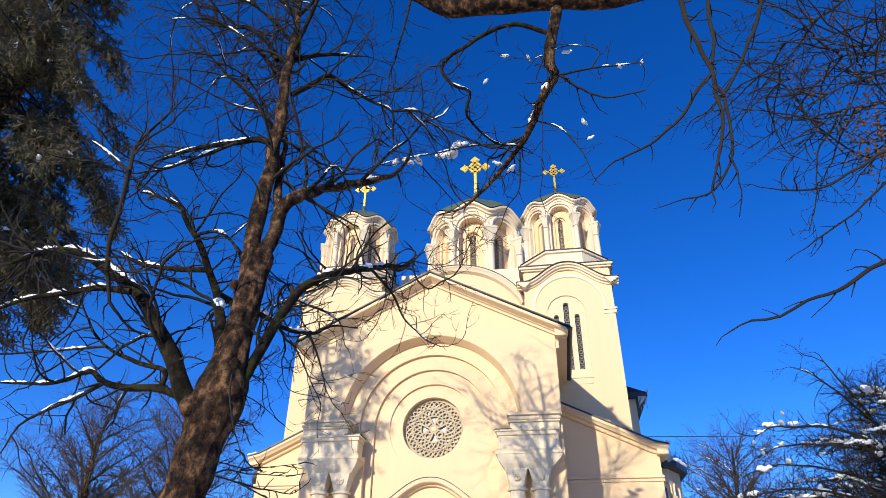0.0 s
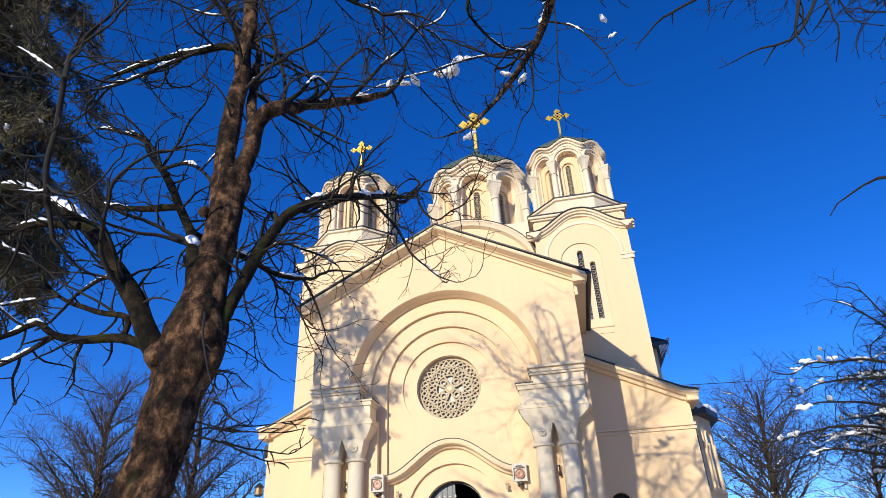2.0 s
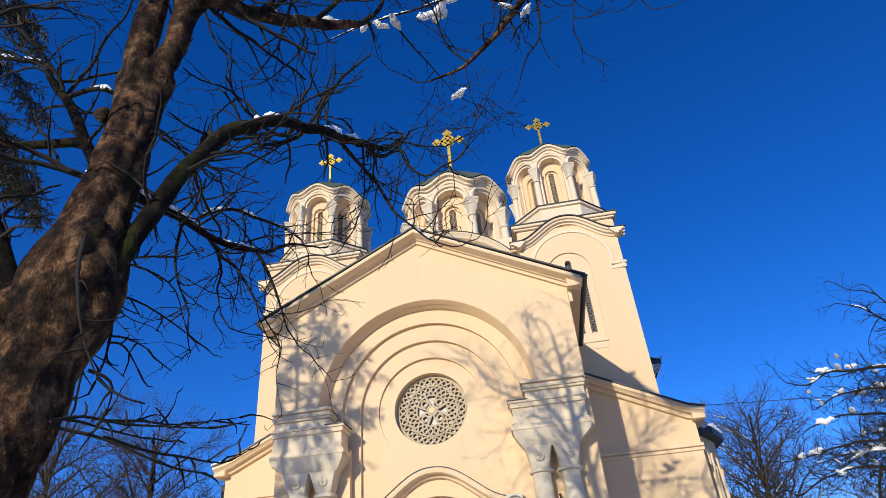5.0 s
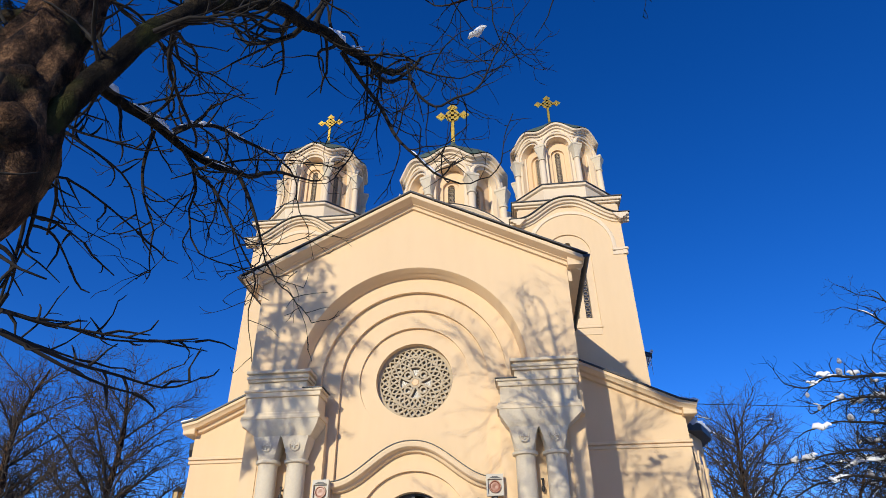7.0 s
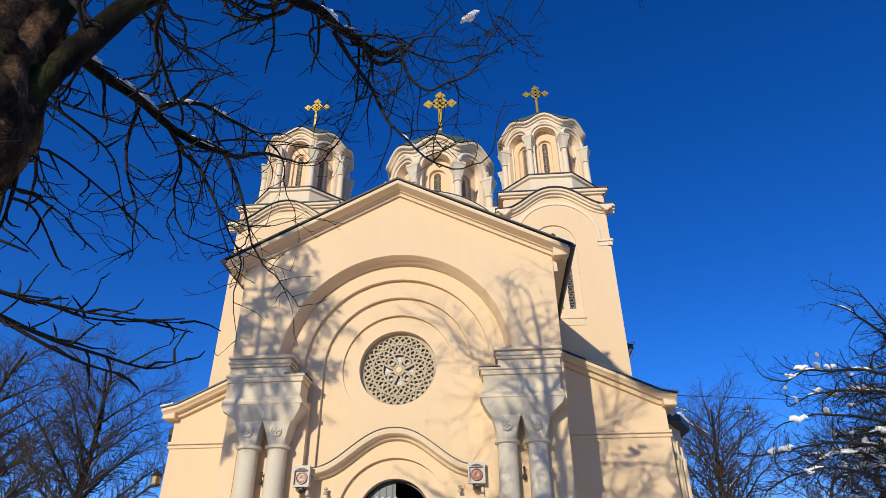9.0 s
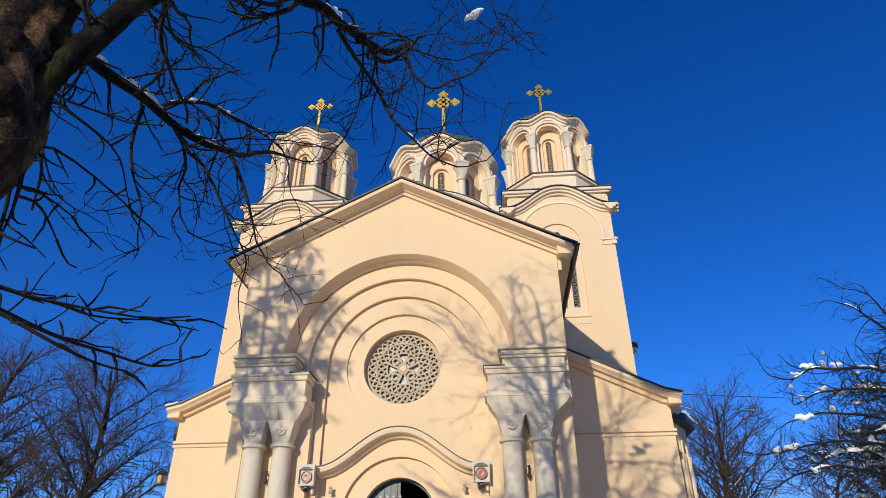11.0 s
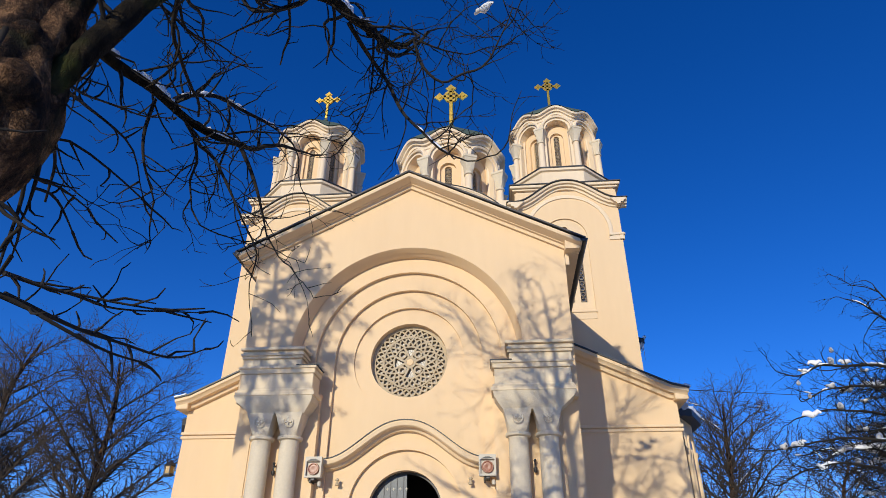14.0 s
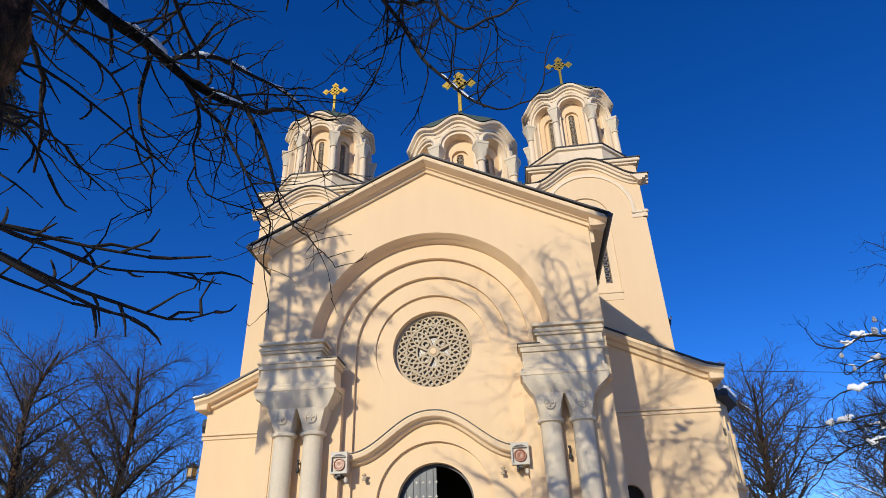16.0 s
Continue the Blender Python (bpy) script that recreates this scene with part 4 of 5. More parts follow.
# knots and burrs where old limbs broke off
for at, r in (((0.10, -12.56, 3.80), 0.15), ((-0.36, -12.62, 3.62), 0.13), ((0.08, -12.58, 4.15), 0.08), ((-0.16, -12.56, 5.3), 0.06)):
    tb = Tubes()
    c = Vector(at)
    ring = [c + Vector((0, 0, (k / 6 - 0.5) * 2.6 * r)) for k in range(7)]
    tb.add(ring, [max(0.01, r * math.sin(math.pi * (k + 0.2) / 6.4)) for k in range(7)], 12, 0.5)
    part("burr", tb.mesh("burr", BARK), None, tree)
# the two stems above the fork
bough([(-0.01, -12.40, 5.75), (-0.10, -12.40, 5.99), (-0.10, -12.42, 6.46), (-0.05, -12.45, 7.11), (-0.01, -12.50, 8.21), (-0.05, -12.50, 9.32), (-0.11, -12.40, 10.83), (-0.17, -12.40, 11.48), (-0.27, -12.40, 12.55)], 0.125, 0.028, twig=1.3, every=0.34, dens=0.9, sag=0.0, snow=0.0, sub=0.6, mat=BARK)
bough([(0.04, -12.40, 5.75), (0.12, -12.40, 5.95), (0.20, -12.40, 6.17), (0.23, -12.40, 6.55), (0.33, -12.40, 6.74), (0.45, -12.40, 6.80), (0.46, -11.80, 7.38), (0.77, -11.10, 7.99), (1.29, -10.48, 8.58)], 0.108, 0.052, twig=1.0, every=0.2, dens=0.9, sag=0.05, snow=0.5, sub=0.9, mat=BARK)
bough([(0.21, -12.40, 6.57), (0.08, -12.30, 7.02), (-0.00, -12.20, 7.55), (-0.05, -12.10, 8.17), (-0.24, -12.00, 8.98)], 0.07, 0.02, twig=1.3, every=0.34, dens=0.9, sag=0.0, snow=0.0, sub=0.6, mat=BARK)
# boughs high on the stems
bough([(0.44, -12.30, 6.90), (0.59, -12.10, 7.28), (0.69, -11.90, 7.73), (0.77, -11.70, 7.85), (0.88, -11.50, 7.64)], 0.035, 0.012, twig=1.5, every=0.09, sag=0.08, sub=0.4)
bough([(-0.16, -12.50, 9.71), (-0.01, -12.35, 9.88), (0.28, -12.20, 10.11), (0.64, -12.05, 10.23), (1.12, -11.90, 10.27)], 0.05, 0.012, twig=1.5, every=0.09, sag=0.08, sub=0.4)
bough([(0.07, -12.40, 8.97), (0.28, -12.23, 9.34), (0.54, -12.07, 9.72), (0.87, -11.90, 9.48), (1.20, -11.73, 9.29), (1.56, -11.57, 9.17), (1.58, -11.40, 8.68)], 0.05, 0.012, twig=1.5, every=0.09, sag=0.08, sub=0.4)
bough([(1.51, -11.40, 9.34), (1.96, -11.25, 9.41), (2.41, -11.10, 9.20)], 0.03, 0.01, twig=1.5, every=0.09, sag=0.08, sub=0.4)
bough([(-0.29, -12.50, 9.75), (-0.65, -12.42, 10.45), (-1.10, -12.34, 10.91), (-1.65, -12.26, 11.18), (-2.25, -12.18, 11.61), (-2.67, -12.10, 12.41)], 0.05, 0.02, twig=1.5, every=0.09, sag=0.08, sub=0.4)
bough([(-1.11, -12.20, 10.04), (-0.74, -12.28, 9.39), (-0.30, -12.37, 8.58), (-0.12, -12.45, 8.11)], 0.012, 0.035, twig=1.5, every=0.09, sag=0.08, sub=0.4)
bough([(-0.04, -12.60, 7.76), (-0.25, -12.64, 7.82), (-0.54, -12.68, 7.75), (-0.98, -12.72, 7.72), (-1.31, -12.76, 7.62), (-1.67, -12.80, 7.46)], 0.05, 0.02, twig=1.5, every=0.09, sag=0.08, sub=0.4)
bough([(-0.53, -12.70, 7.74), (-0.97, -12.80, 7.46), (-1.40, -12.90, 7.20), (-1.81, -13.00, 7.06)], 0.03, 0.015, twig=1.5, every=0.09, sag=0.08, sub=0.4)
bough([(-0.05, -12.45, 8.8), (-0.35, -12.1, 9.6), (-0.65, -11.9, 10.5), (-0.85, -11.8, 11.4)], 0.035, 0.012, twig=1.5, every=0.09, sag=0.08, sub=0.4)
bough([(-0.06, -12.48, 9.8), (0.3, -12.7, 10.6), (0.5, -12.8, 11.5), (0.6, -12.8, 12.4)], 0.04, 0.012, twig=1.5, every=0.09, sag=0.08, sub=0.4)
bough([(-0.12, -12.4, 10.9), (-0.6, -12.2, 11.9), (-0.9, -12.1, 13.0)], 0.035, 0.012, twig=1.5, every=0.09, sag=0.08, sub=0.4)
bough([(-0.05, -12.5, 9.2), (-0.7, -12.7, 10.0), (-1.4, -12.9, 10.5), (-2.2, -13.0, 10.6)], 0.032, 0.010, twig=1.5, every=0.09, sag=0.08, sub=0.4)
bough([(-0.08, -12.45, 10.2), (-0.9, -12.6, 11.2), (-1.8, -12.7, 11.6), (-2.7, -12.8, 12.2)], 0.032, 0.010, twig=1.5, every=0.09, sag=0.08, sub=0.4)
bough([(-0.12, -12.4, 11.0), (0.5, -12.5, 11.6), (1.2, -12.4, 11.8), (1.9, -12.3, 12.3)], 0.032, 0.010, twig=1.5, every=0.09, sag=0.08, sub=0.4)
bough([(-0.03, -12.5, 8.0), (-0.5, -12.8, 8.7), (-1.0, -13.0, 9.2), (-1.6, -13.1, 9.9)], 0.032, 0.010, twig=1.5, every=0.09, sag=0.08, sub=0.4)
bough([(0.9, -11.0, 8.1), (1.3, -10.9, 8.7), (1.8, -10.9, 9.2), (2.3, -10.9, 9.9)], 0.032, 0.010, twig=1.5, every=0.09, sag=0.08, sub=0.4)
# limbs that reach away from the path
bough([(-0.42, -12.40, 3.63), (-0.57, -12.46, 3.83), (-0.82, -12.51, 4.30), (-1.04, -12.57, 4.63), (-1.34, -12.62, 5.03), (-1.62, -12.68, 5.34), (-1.98, -12.73, 5.58), (-2.51, -12.79, 5.87), (-2.98, -12.84, 5.92), (-3.43, -12.90, 5.73)], 0.115, 0.03, twig=1.1, every=0.10, snow=0.9)
bough([(-1.39, -12.93, 5.10), (-1.79, -13.01, 5.14), (-2.19, -13.08, 5.06), (-2.81, -13.15, 4.96), (-3.15, -13.23, 4.72)], 0.045, 0.02, twig=1.1, every=0.10, snow=0.9)
bough([(-1.30, -13.73, 6.46), (-1.38, -13.68, 6.93), (-1.31, -13.63, 7.22), (-1.12, -13.58, 7.61), (-0.99, -13.53, 8.03)], 0.03, 0.008, twig=1.1, every=0.10, snow=0.9)
bough([(-1.30, -13.73, 6.46), (-1.40, -13.56, 5.98), (-1.52, -13.40, 5.58), (-1.57, -13.23, 5.25)], 0.03, 0.03, twig=1.1, every=0.10, snow=0.9)
bough([(-1.30, -13.73, 6.46), (-1.64, -13.83, 6.74), (-1.87, -13.93, 6.88)], 0.022, 0.01, twig=1.1, every=0.10, snow=0.9)
bough([(-0.53, -12.40, 3.76), (-0.60, -12.45, 3.80), (-0.93, -12.50, 3.92), (-1.32, -12.55, 3.92), (-1.65, -12.60, 4.01), (-1.88, -12.65, 4.15), (-2.06, -12.70, 4.04), (-2.33, -12.75, 3.95), (-2.95, -12.80, 3.98)], 0.055, 0.012, twig=0.9, every=0.13, dens=0.9, snow=0.25)
bough([(-1.66, -12.60, 3.98), (-1.93, -12.65, 3.79), (-2.32, -12.70, 3.60), (-2.51, -12.75, 3.44), (-2.52, -12.80, 3.18)], 0.03, 0.01, twig=0.9, every=0.13, dens=0.9, snow=0.25)
bough([(-0.89, -12.50, 3.92), (-0.97, -12.42, 4.19), (-1.50, -12.34, 4.37), (-2.05, -12.26, 4.65), (-2.55, -12.18, 5.13), (-2.84, -12.10, 5.49)], 0.035, 0.01, twig=0.9, every=0.13, dens=0.9, snow=0.25)
bough([(-2.02, -12.30, 4.63), (-2.48, -12.30, 4.62), (-3.04, -12.30, 4.62), (-3.58, -12.30, 4.77)], 0.02, 0.008, twig=0.9, every=0.13, dens=0.9, snow=0.25)
bough([(-0.14, -12.43, 4.34), (-0.30, -12.33, 4.53), (-0.69, -11.88, 5.20), (-1.10, -11.40, 5.83), (-1.31, -11.48, 6.26), (-1.47, -11.53, 6.61), (-1.68, -11.53, 6.91), (-1.97, -11.53, 7.31), (-2.13, -11.53, 7.56), (-3.03, -11.43, 8.04)], 0.085, 0.018, twig=1.1, every=0.10, snow=0.7)
bough([(-1.33, -11.48, 6.24), (-1.85, -11.53, 6.27), (-2.37, -11.58, 6.37), (-2.85, -11.63, 6.62)], 0.05, 0.02, twig=1.1, every=0.10, snow=0.7)
bough([(-1.67, -11.53, 6.90), (-1.26, -11.55, 6.91), (-0.92, -11.58, 6.65), (-0.63, -11.61, 6.09), (-0.53, -11.63, 5.67)], 0.03, 0.015, twig=1.1, every=0.10, snow=0.7)
# the limb that passes behind the trunk, with its snowy fork and hanging ends
bough([(-1.05, -11.45, 5.78), (-0.95, -10.9, 5.85), (-0.80, -10.4, 5.90), (-0.66, -9.98, 5.88), (-0.48, -9.68, 5.90), (-0.34, -9.42, 5.97)], 0.06, 0.03, twig=1.25, every=0.07, sag=0.15, snow=0.95, sub=0)
bough([(-0.81, -10.05, 6.05), (-0.89, -9.89, 6.31), (-0.70, -9.55, 6.62), (-0.42, -9.25, 6.61), (-0.16, -9.05, 6.53), (0.01, -8.85, 6.45)], 0.03, 0.012, twig=1.25, every=0.065, dens=1.1, sag=0.15, snow=0.95, sub=0)
bough([(-0.33, -9.44, 5.96), (-0.21, -9.34, 5.70), (-0.10, -9.25, 5.40), (0.01, -9.15, 5.00)], 0.024, 0.008, twig=1.25, every=0.065, dens=1.1, sag=0.15, snow=0.25, sub=0)
bough([(-0.88, -10.25, 5.95), (-0.96, -10.15, 5.56), (-0.87, -10.05, 5.13), (-0.81, -9.95, 4.92)], 0.02, 0.007, twig=1.25, every=0.065, dens=1.1, sag=0.15, snow=0.25, sub=0)
bough([(-0.68, -9.97, 5.88), (-0.55, -9.84, 5.67), (-0.44, -9.71, 5.60), (-0.18, -9.58, 5.12), (-0.03, -9.45, 4.83)], 0.022, 0.007, twig=1.25, every=0.065, dens=1.1, sag=0.15, snow=0.25, sub=0)
bough([(-0.65, -9.85, 5.84), (-0.58, -9.78, 5.52), (-0.65, -9.72, 5.35), (-0.60, -9.65, 5.03)], 0.018, 0.007, twig=1.25, every=0.065, dens=1.1, sag=0.15, snow=0.25, sub=0)
bough([(-0.46, -9.55, 6.05), (-0.29, -9.40, 6.20), (-0.07, -9.25, 6.29)], 0.014, 0.008, twig=1.25, every=0.065, dens=1.1, sag=0.15, snow=0.25, sub=0)
# the long arm that arches over towards the gable, with its hanging end
bough([(0.12, -12.40, 3.92), (0.15, -12.40, 4.02), (0.24, -12.35, 4.34), (0.34, -12.25, 4.75), (0.42, -12.10, 5.16), (0.53, -11.95, 5.48), (0.65, -11.75, 5.75), (0.77, -11.60, 5.94), (0.94, -11.15, 6.22), (1.18, -10.05, 6.89)], 0.072, 0.042, twig=1.35, every=0.08, dens=1.1, sag=0.15, snow=0.5, sub=0.8)
bough([(1.16, -10.06, 6.89), (1.27, -9.8, 7.06), (1.40, -9.60, 7.14), (1.56, -9.56, 7.28)], 0.042, 0.024, twig=1.1, every=0.08, dens=1.0, sag=0.15, snow=0.5, sub=0)
bough([(1.02, -10.35, 6.72), (1.17, -9.98, 6.60), (1.35, -9.84, 6.38), (1.55, -9.76, 5.98), (1.71, -9.69, 5.80), (1.88, -9.62, 5.64), (2.16, -9.55, 5.51)], 0.026, 0.008, twig=1.25, every=0.065, dens=1.1, sag=0.15, snow=0.25, sub=0)
bough([(1.56, -9.59, 7.27), (1.67, -9.52, 6.90), (1.88, -9.45, 6.71), (2.09, -9.39, 6.87), (2.41, -9.32, 7.13), (2.74, -9.25, 8.05)], 0.018, 0.006, twig=1.25, every=0.065, dens=1.1, sag=0.15, snow=0.03, sub=0)
bough([(1.56, -9.59, 7.27), (1.91, -9.42, 7.24), (2.15, -9.25, 7.33)], 0.015, 0.006, twig=1.25, every=0.065, dens=1.1, sag=0.15, snow=0.03, sub=0)
bough([(1.13, -9.75, 7.22), (1.13, -9.68, 6.88), (1.12, -9.62, 6.44), (1.04, -9.55, 6.23)], 0.015, 0.006, twig=1.25, every=0.065, dens=1.1, sag=0.15, snow=0.03, sub=0)
# thin low shoots
bough([(0.03, -12.30, 3.80), (0.03, -12.24, 3.71), (0.03, -12.18, 3.64), (-0.01, -12.12, 3.54), (-0.06, -12.06, 3.44), (-0.13, -12.00, 3.34)], 0.016, 0.004, twig=0.32, every=0.10, dens=0.8, sag=0.2, snow=0.0, sub=0)
bough([(-0.03, -12.10, 3.56), (-0.01, -12.00, 3.59), (0.00, -11.90, 3.56), (0.02, -11.80, 3.47)], 0.01, 0.004, twig=0.32, every=0.10, dens=0.8, sag=0.2, snow=0.0, sub=0)
bough([(0.09, -12.40, 3.50), (0.03, -12.20, 3.56), (0.03, -12.00, 3.63), (0.07, -11.80, 3.62)], 0.01, 0.004, twig=0.32, every=0.10, dens=0.8, sag=0.2, snow=0.0, sub=0)
bough([(0.16, -12.35, 4.01), (0.04, -12.06, 4.18), (-0.03, -11.78, 4.29), (0.01, -11.49, 4.27), (-0.04, -11.20, 4.13)], 0.012, 0.004, twig=0.32, every=0.10, dens=0.8, sag=0.2, snow=0.0, sub=0)
bough([(0.13, -12.35, 4.07), (-0.05, -11.90, 4.37), (-0.11, -11.45, 4.65), (-0.12, -11.00, 4.98)], 0.01, 0.004, twig=0.32, every=0.10, dens=0.8, sag=0.2, snow=0.0, sub=0)
bough([(0.28, -12.40, 2.89), (0.17, -12.05, 3.00), (0.11, -11.70, 3.10), (0.14, -11.35, 3.19), (0.44, -11.00, 3.30)], 0.012, 0.004, twig=0.32, every=0.10, dens=0.8, sag=0.2, snow=0.0, sub=0)
bough([(0.32, -12.40, 2.79), (0.39, -12.10, 2.78), (0.42, -11.80, 2.81), (0.58, -11.50, 2.82), (0.64, -11.20, 2.98)], 0.012, 0.004, twig=0.32, every=0.10, dens=0.8, sag=0.2, snow=0.0, sub=0)
bough([(0.20, -12.80, 3.95), (0.24, -12.83, 3.67), (0.38, -12.87, 3.31), (0.60, -12.90, 2.94)], 0.014, 0.004, twig=0.32, every=0.10, dens=0.8, sag=0.2, snow=0.0, sub=0)
bough([(0.36, -12.70, 3.08), (0.42, -12.63, 3.06), (0.44, -12.57, 3.01), (0.38, -12.50, 2.92)], 0.012, 0.004, twig=0.32, every=0.10, dens=0.8, sag=0.2, snow=0.0, sub=0)
bough([(0.08, -12.40, 3.66), (-0.06, -12.20, 3.82), (-0.01, -12.00, 3.95), (0.14, -11.80, 3.88), (0.30, -11.66, 3.75)], 0.011, 0.005, twig=0.28, every=0.12, dens=0.8, sag=0.1, snow=0.0, sub=0)
bough([(0.12, -12.60, 2.85), (0.16, -12.40, 2.93), (0.30, -12.20, 2.92), (0.40, -12.00, 2.96), (0.62, -11.80, 2.97)], 0.011, 0.005, twig=0.28, every=0.12, dens=0.8, sag=0.1, snow=0.0, sub=0)
bough([(0.13, -12.60, 2.82), (0.32, -12.40, 2.78), (0.54, -12.20, 2.67), (0.60, -12.00, 2.65), (0.66, -11.86, 2.65)], 0.011, 0.005, twig=0.28, every=0.12, dens=0.8, sag=0.1, snow=0.0, sub=0)
bough([(-0.12, -12.7, 3.3), (-0.45, -12.0, 4.1), (-0.67, -11.6, 4.35), (-0.75, -11.4, 4.0), (-0.9, -11.2, 3.5)], 0.028, 0.008, twig=0.5, every=0.14, dens=0.8, sag=0.1, snow=0.0, sub=0)
bough([(-0.25, -12.7, 2.7), (-0.6, -11.9, 3.15), (-0.8, -11.2, 3.35), (-0.6, -10.7, 3.35)], 0.024, 0.007, twig=0.5, every=0.14, dens=0.8, sag=0.1, snow=0.0, sub=0)
part("twig_spray", tw.mesh("twig_spray", TWIG), None, tree, "dense fine bare twigs")["kind"] = "stuff"
part("snow", sn.mesh("snow", SNOW), None, tree, "ridges of fresh snow")["kind"] = "stuff"

# the tree whose boughs hang in from above
tree = thing("bare_tree", "tall bare tree with hanging boughs and caught snow", "tree", at=(0, 0, 0))
tw, sn = Tubes(), Tubes()
line = smooth_line([(9.6, -24.5, 0.0), (9.5, -24.2, 4.0), (9.4, -22.5, 9.0), (9.0, -19.0, 12.2), (8.3, -14.6, 13.0), (7.5, -11.3, 12.7)], 0.15)
n = len(line)
tb = Tubes()
tb.add(line, [0.42 - 0.16 * i / (n - 1) for i in range(n)], 20, 0.25)
part("trunk", tb.mesh("trunk", BARK), None, tree, "tall grey-brown trunk")
bough([(7.61, -11.23, 12.54), (5.92, -11.23, 11.98), (4.84, -11.23, 12.05), (4.18, -11.23, 12.12), (3.38, -11.23, 12.15), (2.57, -11.23, 12.23), (1.84, -11.23, 12.81), (1.18, -11.23, 13.58)], 0.27, 0.17, twig=0.8, every=0.5, dens=0.8, sag=0.0, snow=0.0, sub=0, mat=BARK)
bough([(4.73, -11.13, 12.22), (4.63, -11.13, 11.79), (4.42, -10.93, 10.68), (4.50, -10.83, 10.33), (4.17, -10.43, 10.06), (3.81, -10.03, 9.54), (3.30, -9.83, 8.96), (2.66, -9.73, 8.33), (2.09, -9.63, 8.24)], 0.115, 0.012, twig=1.2, every=0.12, dens=1.0, sag=0.12, snow=0.4, sub=1.3, mat=BARK)
bough([(4.48, -11.03, 11.29), (3.75, -11.23, 11.47), (3.06, -11.43, 10.91), (2.49, -11.63, 10.14), (2.63, -11.63, 9.60), (2.94, -11.53, 9.46), (2.87, -11.23, 9.17), (3.22, -10.53, 9.18), (3.65, -10.08, 9.36)], 0.045, 0.014, twig=0.8, every=0.13, dens=0.9, sag=0.12, snow=0.35, sub=0)
bough([(4.50, -10.83, 10.33), (5.21, -10.63, 10.66), (5.77, -10.43, 10.83), (6.22, -10.23, 11.08)], 0.025, 0.008, twig=0.8, every=0.13, dens=0.9, sag=0.12, snow=0.35, sub=0)
bough([(4.03, -10.23, 9.84), (4.51, -10.16, 9.63), (4.84, -10.10, 9.14), (5.00, -10.03, 8.51)], 0.018, 0.006, twig=0.8, every=0.13, dens=0.9, sag=0.12, snow=0.35, sub=0)
bough([(4.21, -10.43, 10.14), (4.17, -10.33, 9.34), (4.09, -10.23, 8.62), (4.04, -10.13, 8.12)], 0.012, 0.008, twig=0.8, every=0.13, dens=0.9, sag=0.12, snow=0.35, sub=0)
bough([(3.71, -9.93, 9.32), (3.69, -9.86, 8.68), (3.60, -9.80, 8.41), (3.44, -9.73, 8.28)], 0.022, 0.01, twig=0.8, every=0.13, dens=0.9, sag=0.12, snow=0.35, sub=0)
bough([(3.41, -9.93, 9.58), (2.68, -9.82, 9.71), (1.92, -9.71, 9.70), (1.13, -9.59, 9.73), (0.50, -9.48, 9.65)], 0.022, 0.008, twig=0.7, every=0.14, dens=0.9, sag=0.12, snow=0.6, sub=0)
bough([(5.21, -10.63, 10.66), (5.41, -10.55, 11.19), (4.89, -10.48, 11.53), (4.08, -10.40, 11.35), (3.51, -10.33, 11.65)], 0.014, 0.006, twig=0.5, every=0.15, dens=0.9, sag=0.12, snow=0.4, sub=0)
bough([(1.7, -11.2, 12.9), (1.5, -11.0, 11.9), (1.3, -10.9, 11.0), (1.2, -10.8, 10.3)], 0.03, 0.008, twig=0.9, every=0.13, dens=0.9, sag=0.12, snow=0.4, sub=0)
bough([(1.56, -9.6, 9.71), (1.9, -9.0, 9.5), (2.2, -8.5, 9.35), (2.39, -8.27, 9.2)], 0.016, 0.006, twig=0.6, every=0.12, dens=0.9, sag=0.12, snow=0.2, sub=0)
for p, r in (((2.30, -9.45, 9.94), 0.17), ((2.52, -9.45, 10.11), 0.11), ((2.09, -9.45, 9.84), 0.10), ((1.62, -9.60, 9.66), 0.10), ((1.40, -9.60, 9.65), 0.09), ((1.14, -9.60, 9.66), 0.08), ((5.76, -10.40, 10.85), 0.06), ((4.99, -10.10, 9.78), 0.07), ((4.80, -10.50, 11.33), 0.07), ((4.03, -10.40, 11.41), 0.06), ((3.55, -10.40, 11.56), 0.06), ((3.22, -11.40, 9.80), 0.05), ((4.33, -10.70, 10.27), 0.09), ((4.11, -10.30, 10.15), 0.06), ((3.53, -9.90, 8.99), 0.08), ((3.27, -9.90, 9.12), 0.07), ((5.07, -10.10, 9.38), 0.05), ((6.25, -10.20, 11.11), 0.05), ((2.38, -8.27, 9.26), 0.11)):
    lump(sn, Vector(p), r)
part("twig_spray", tw.mesh("twig_spray", TWIG), None, tree, "dense fine bare twigs")["kind"] = "stuff"
part("snow", sn.mesh("snow", SNOW), None, tree, "clods of snow caught on the boughs")["kind"] = "stuff"

# drooping sprays of a third tree
tree = thing("bare_tree", "bare tree with drooping brown seed-hung sprays", "tree", at=(0, 0, 0))
tw, sn = Tubes(), Tubes()
line = smooth_line([(11.6, -13.3, 0.0), (11.4, -13.2, 4.0), (10.8, -12.8, 8.0), (10.1, -12.6, 10.6)], 0.2)
n = len(line)
tb = Tubes()
tb.add(line, [0.30 - 0.12 * i / (n - 1) for i in range(n)], 18, 0.25)
part("trunk", tb.mesh("trunk", BARK), None, tree)
hang = dict(twig=0.45, every=0.13, dens=0.85, sag=0.3, snow=0.03, sub=0, mat=TWIG, clear=0.2)
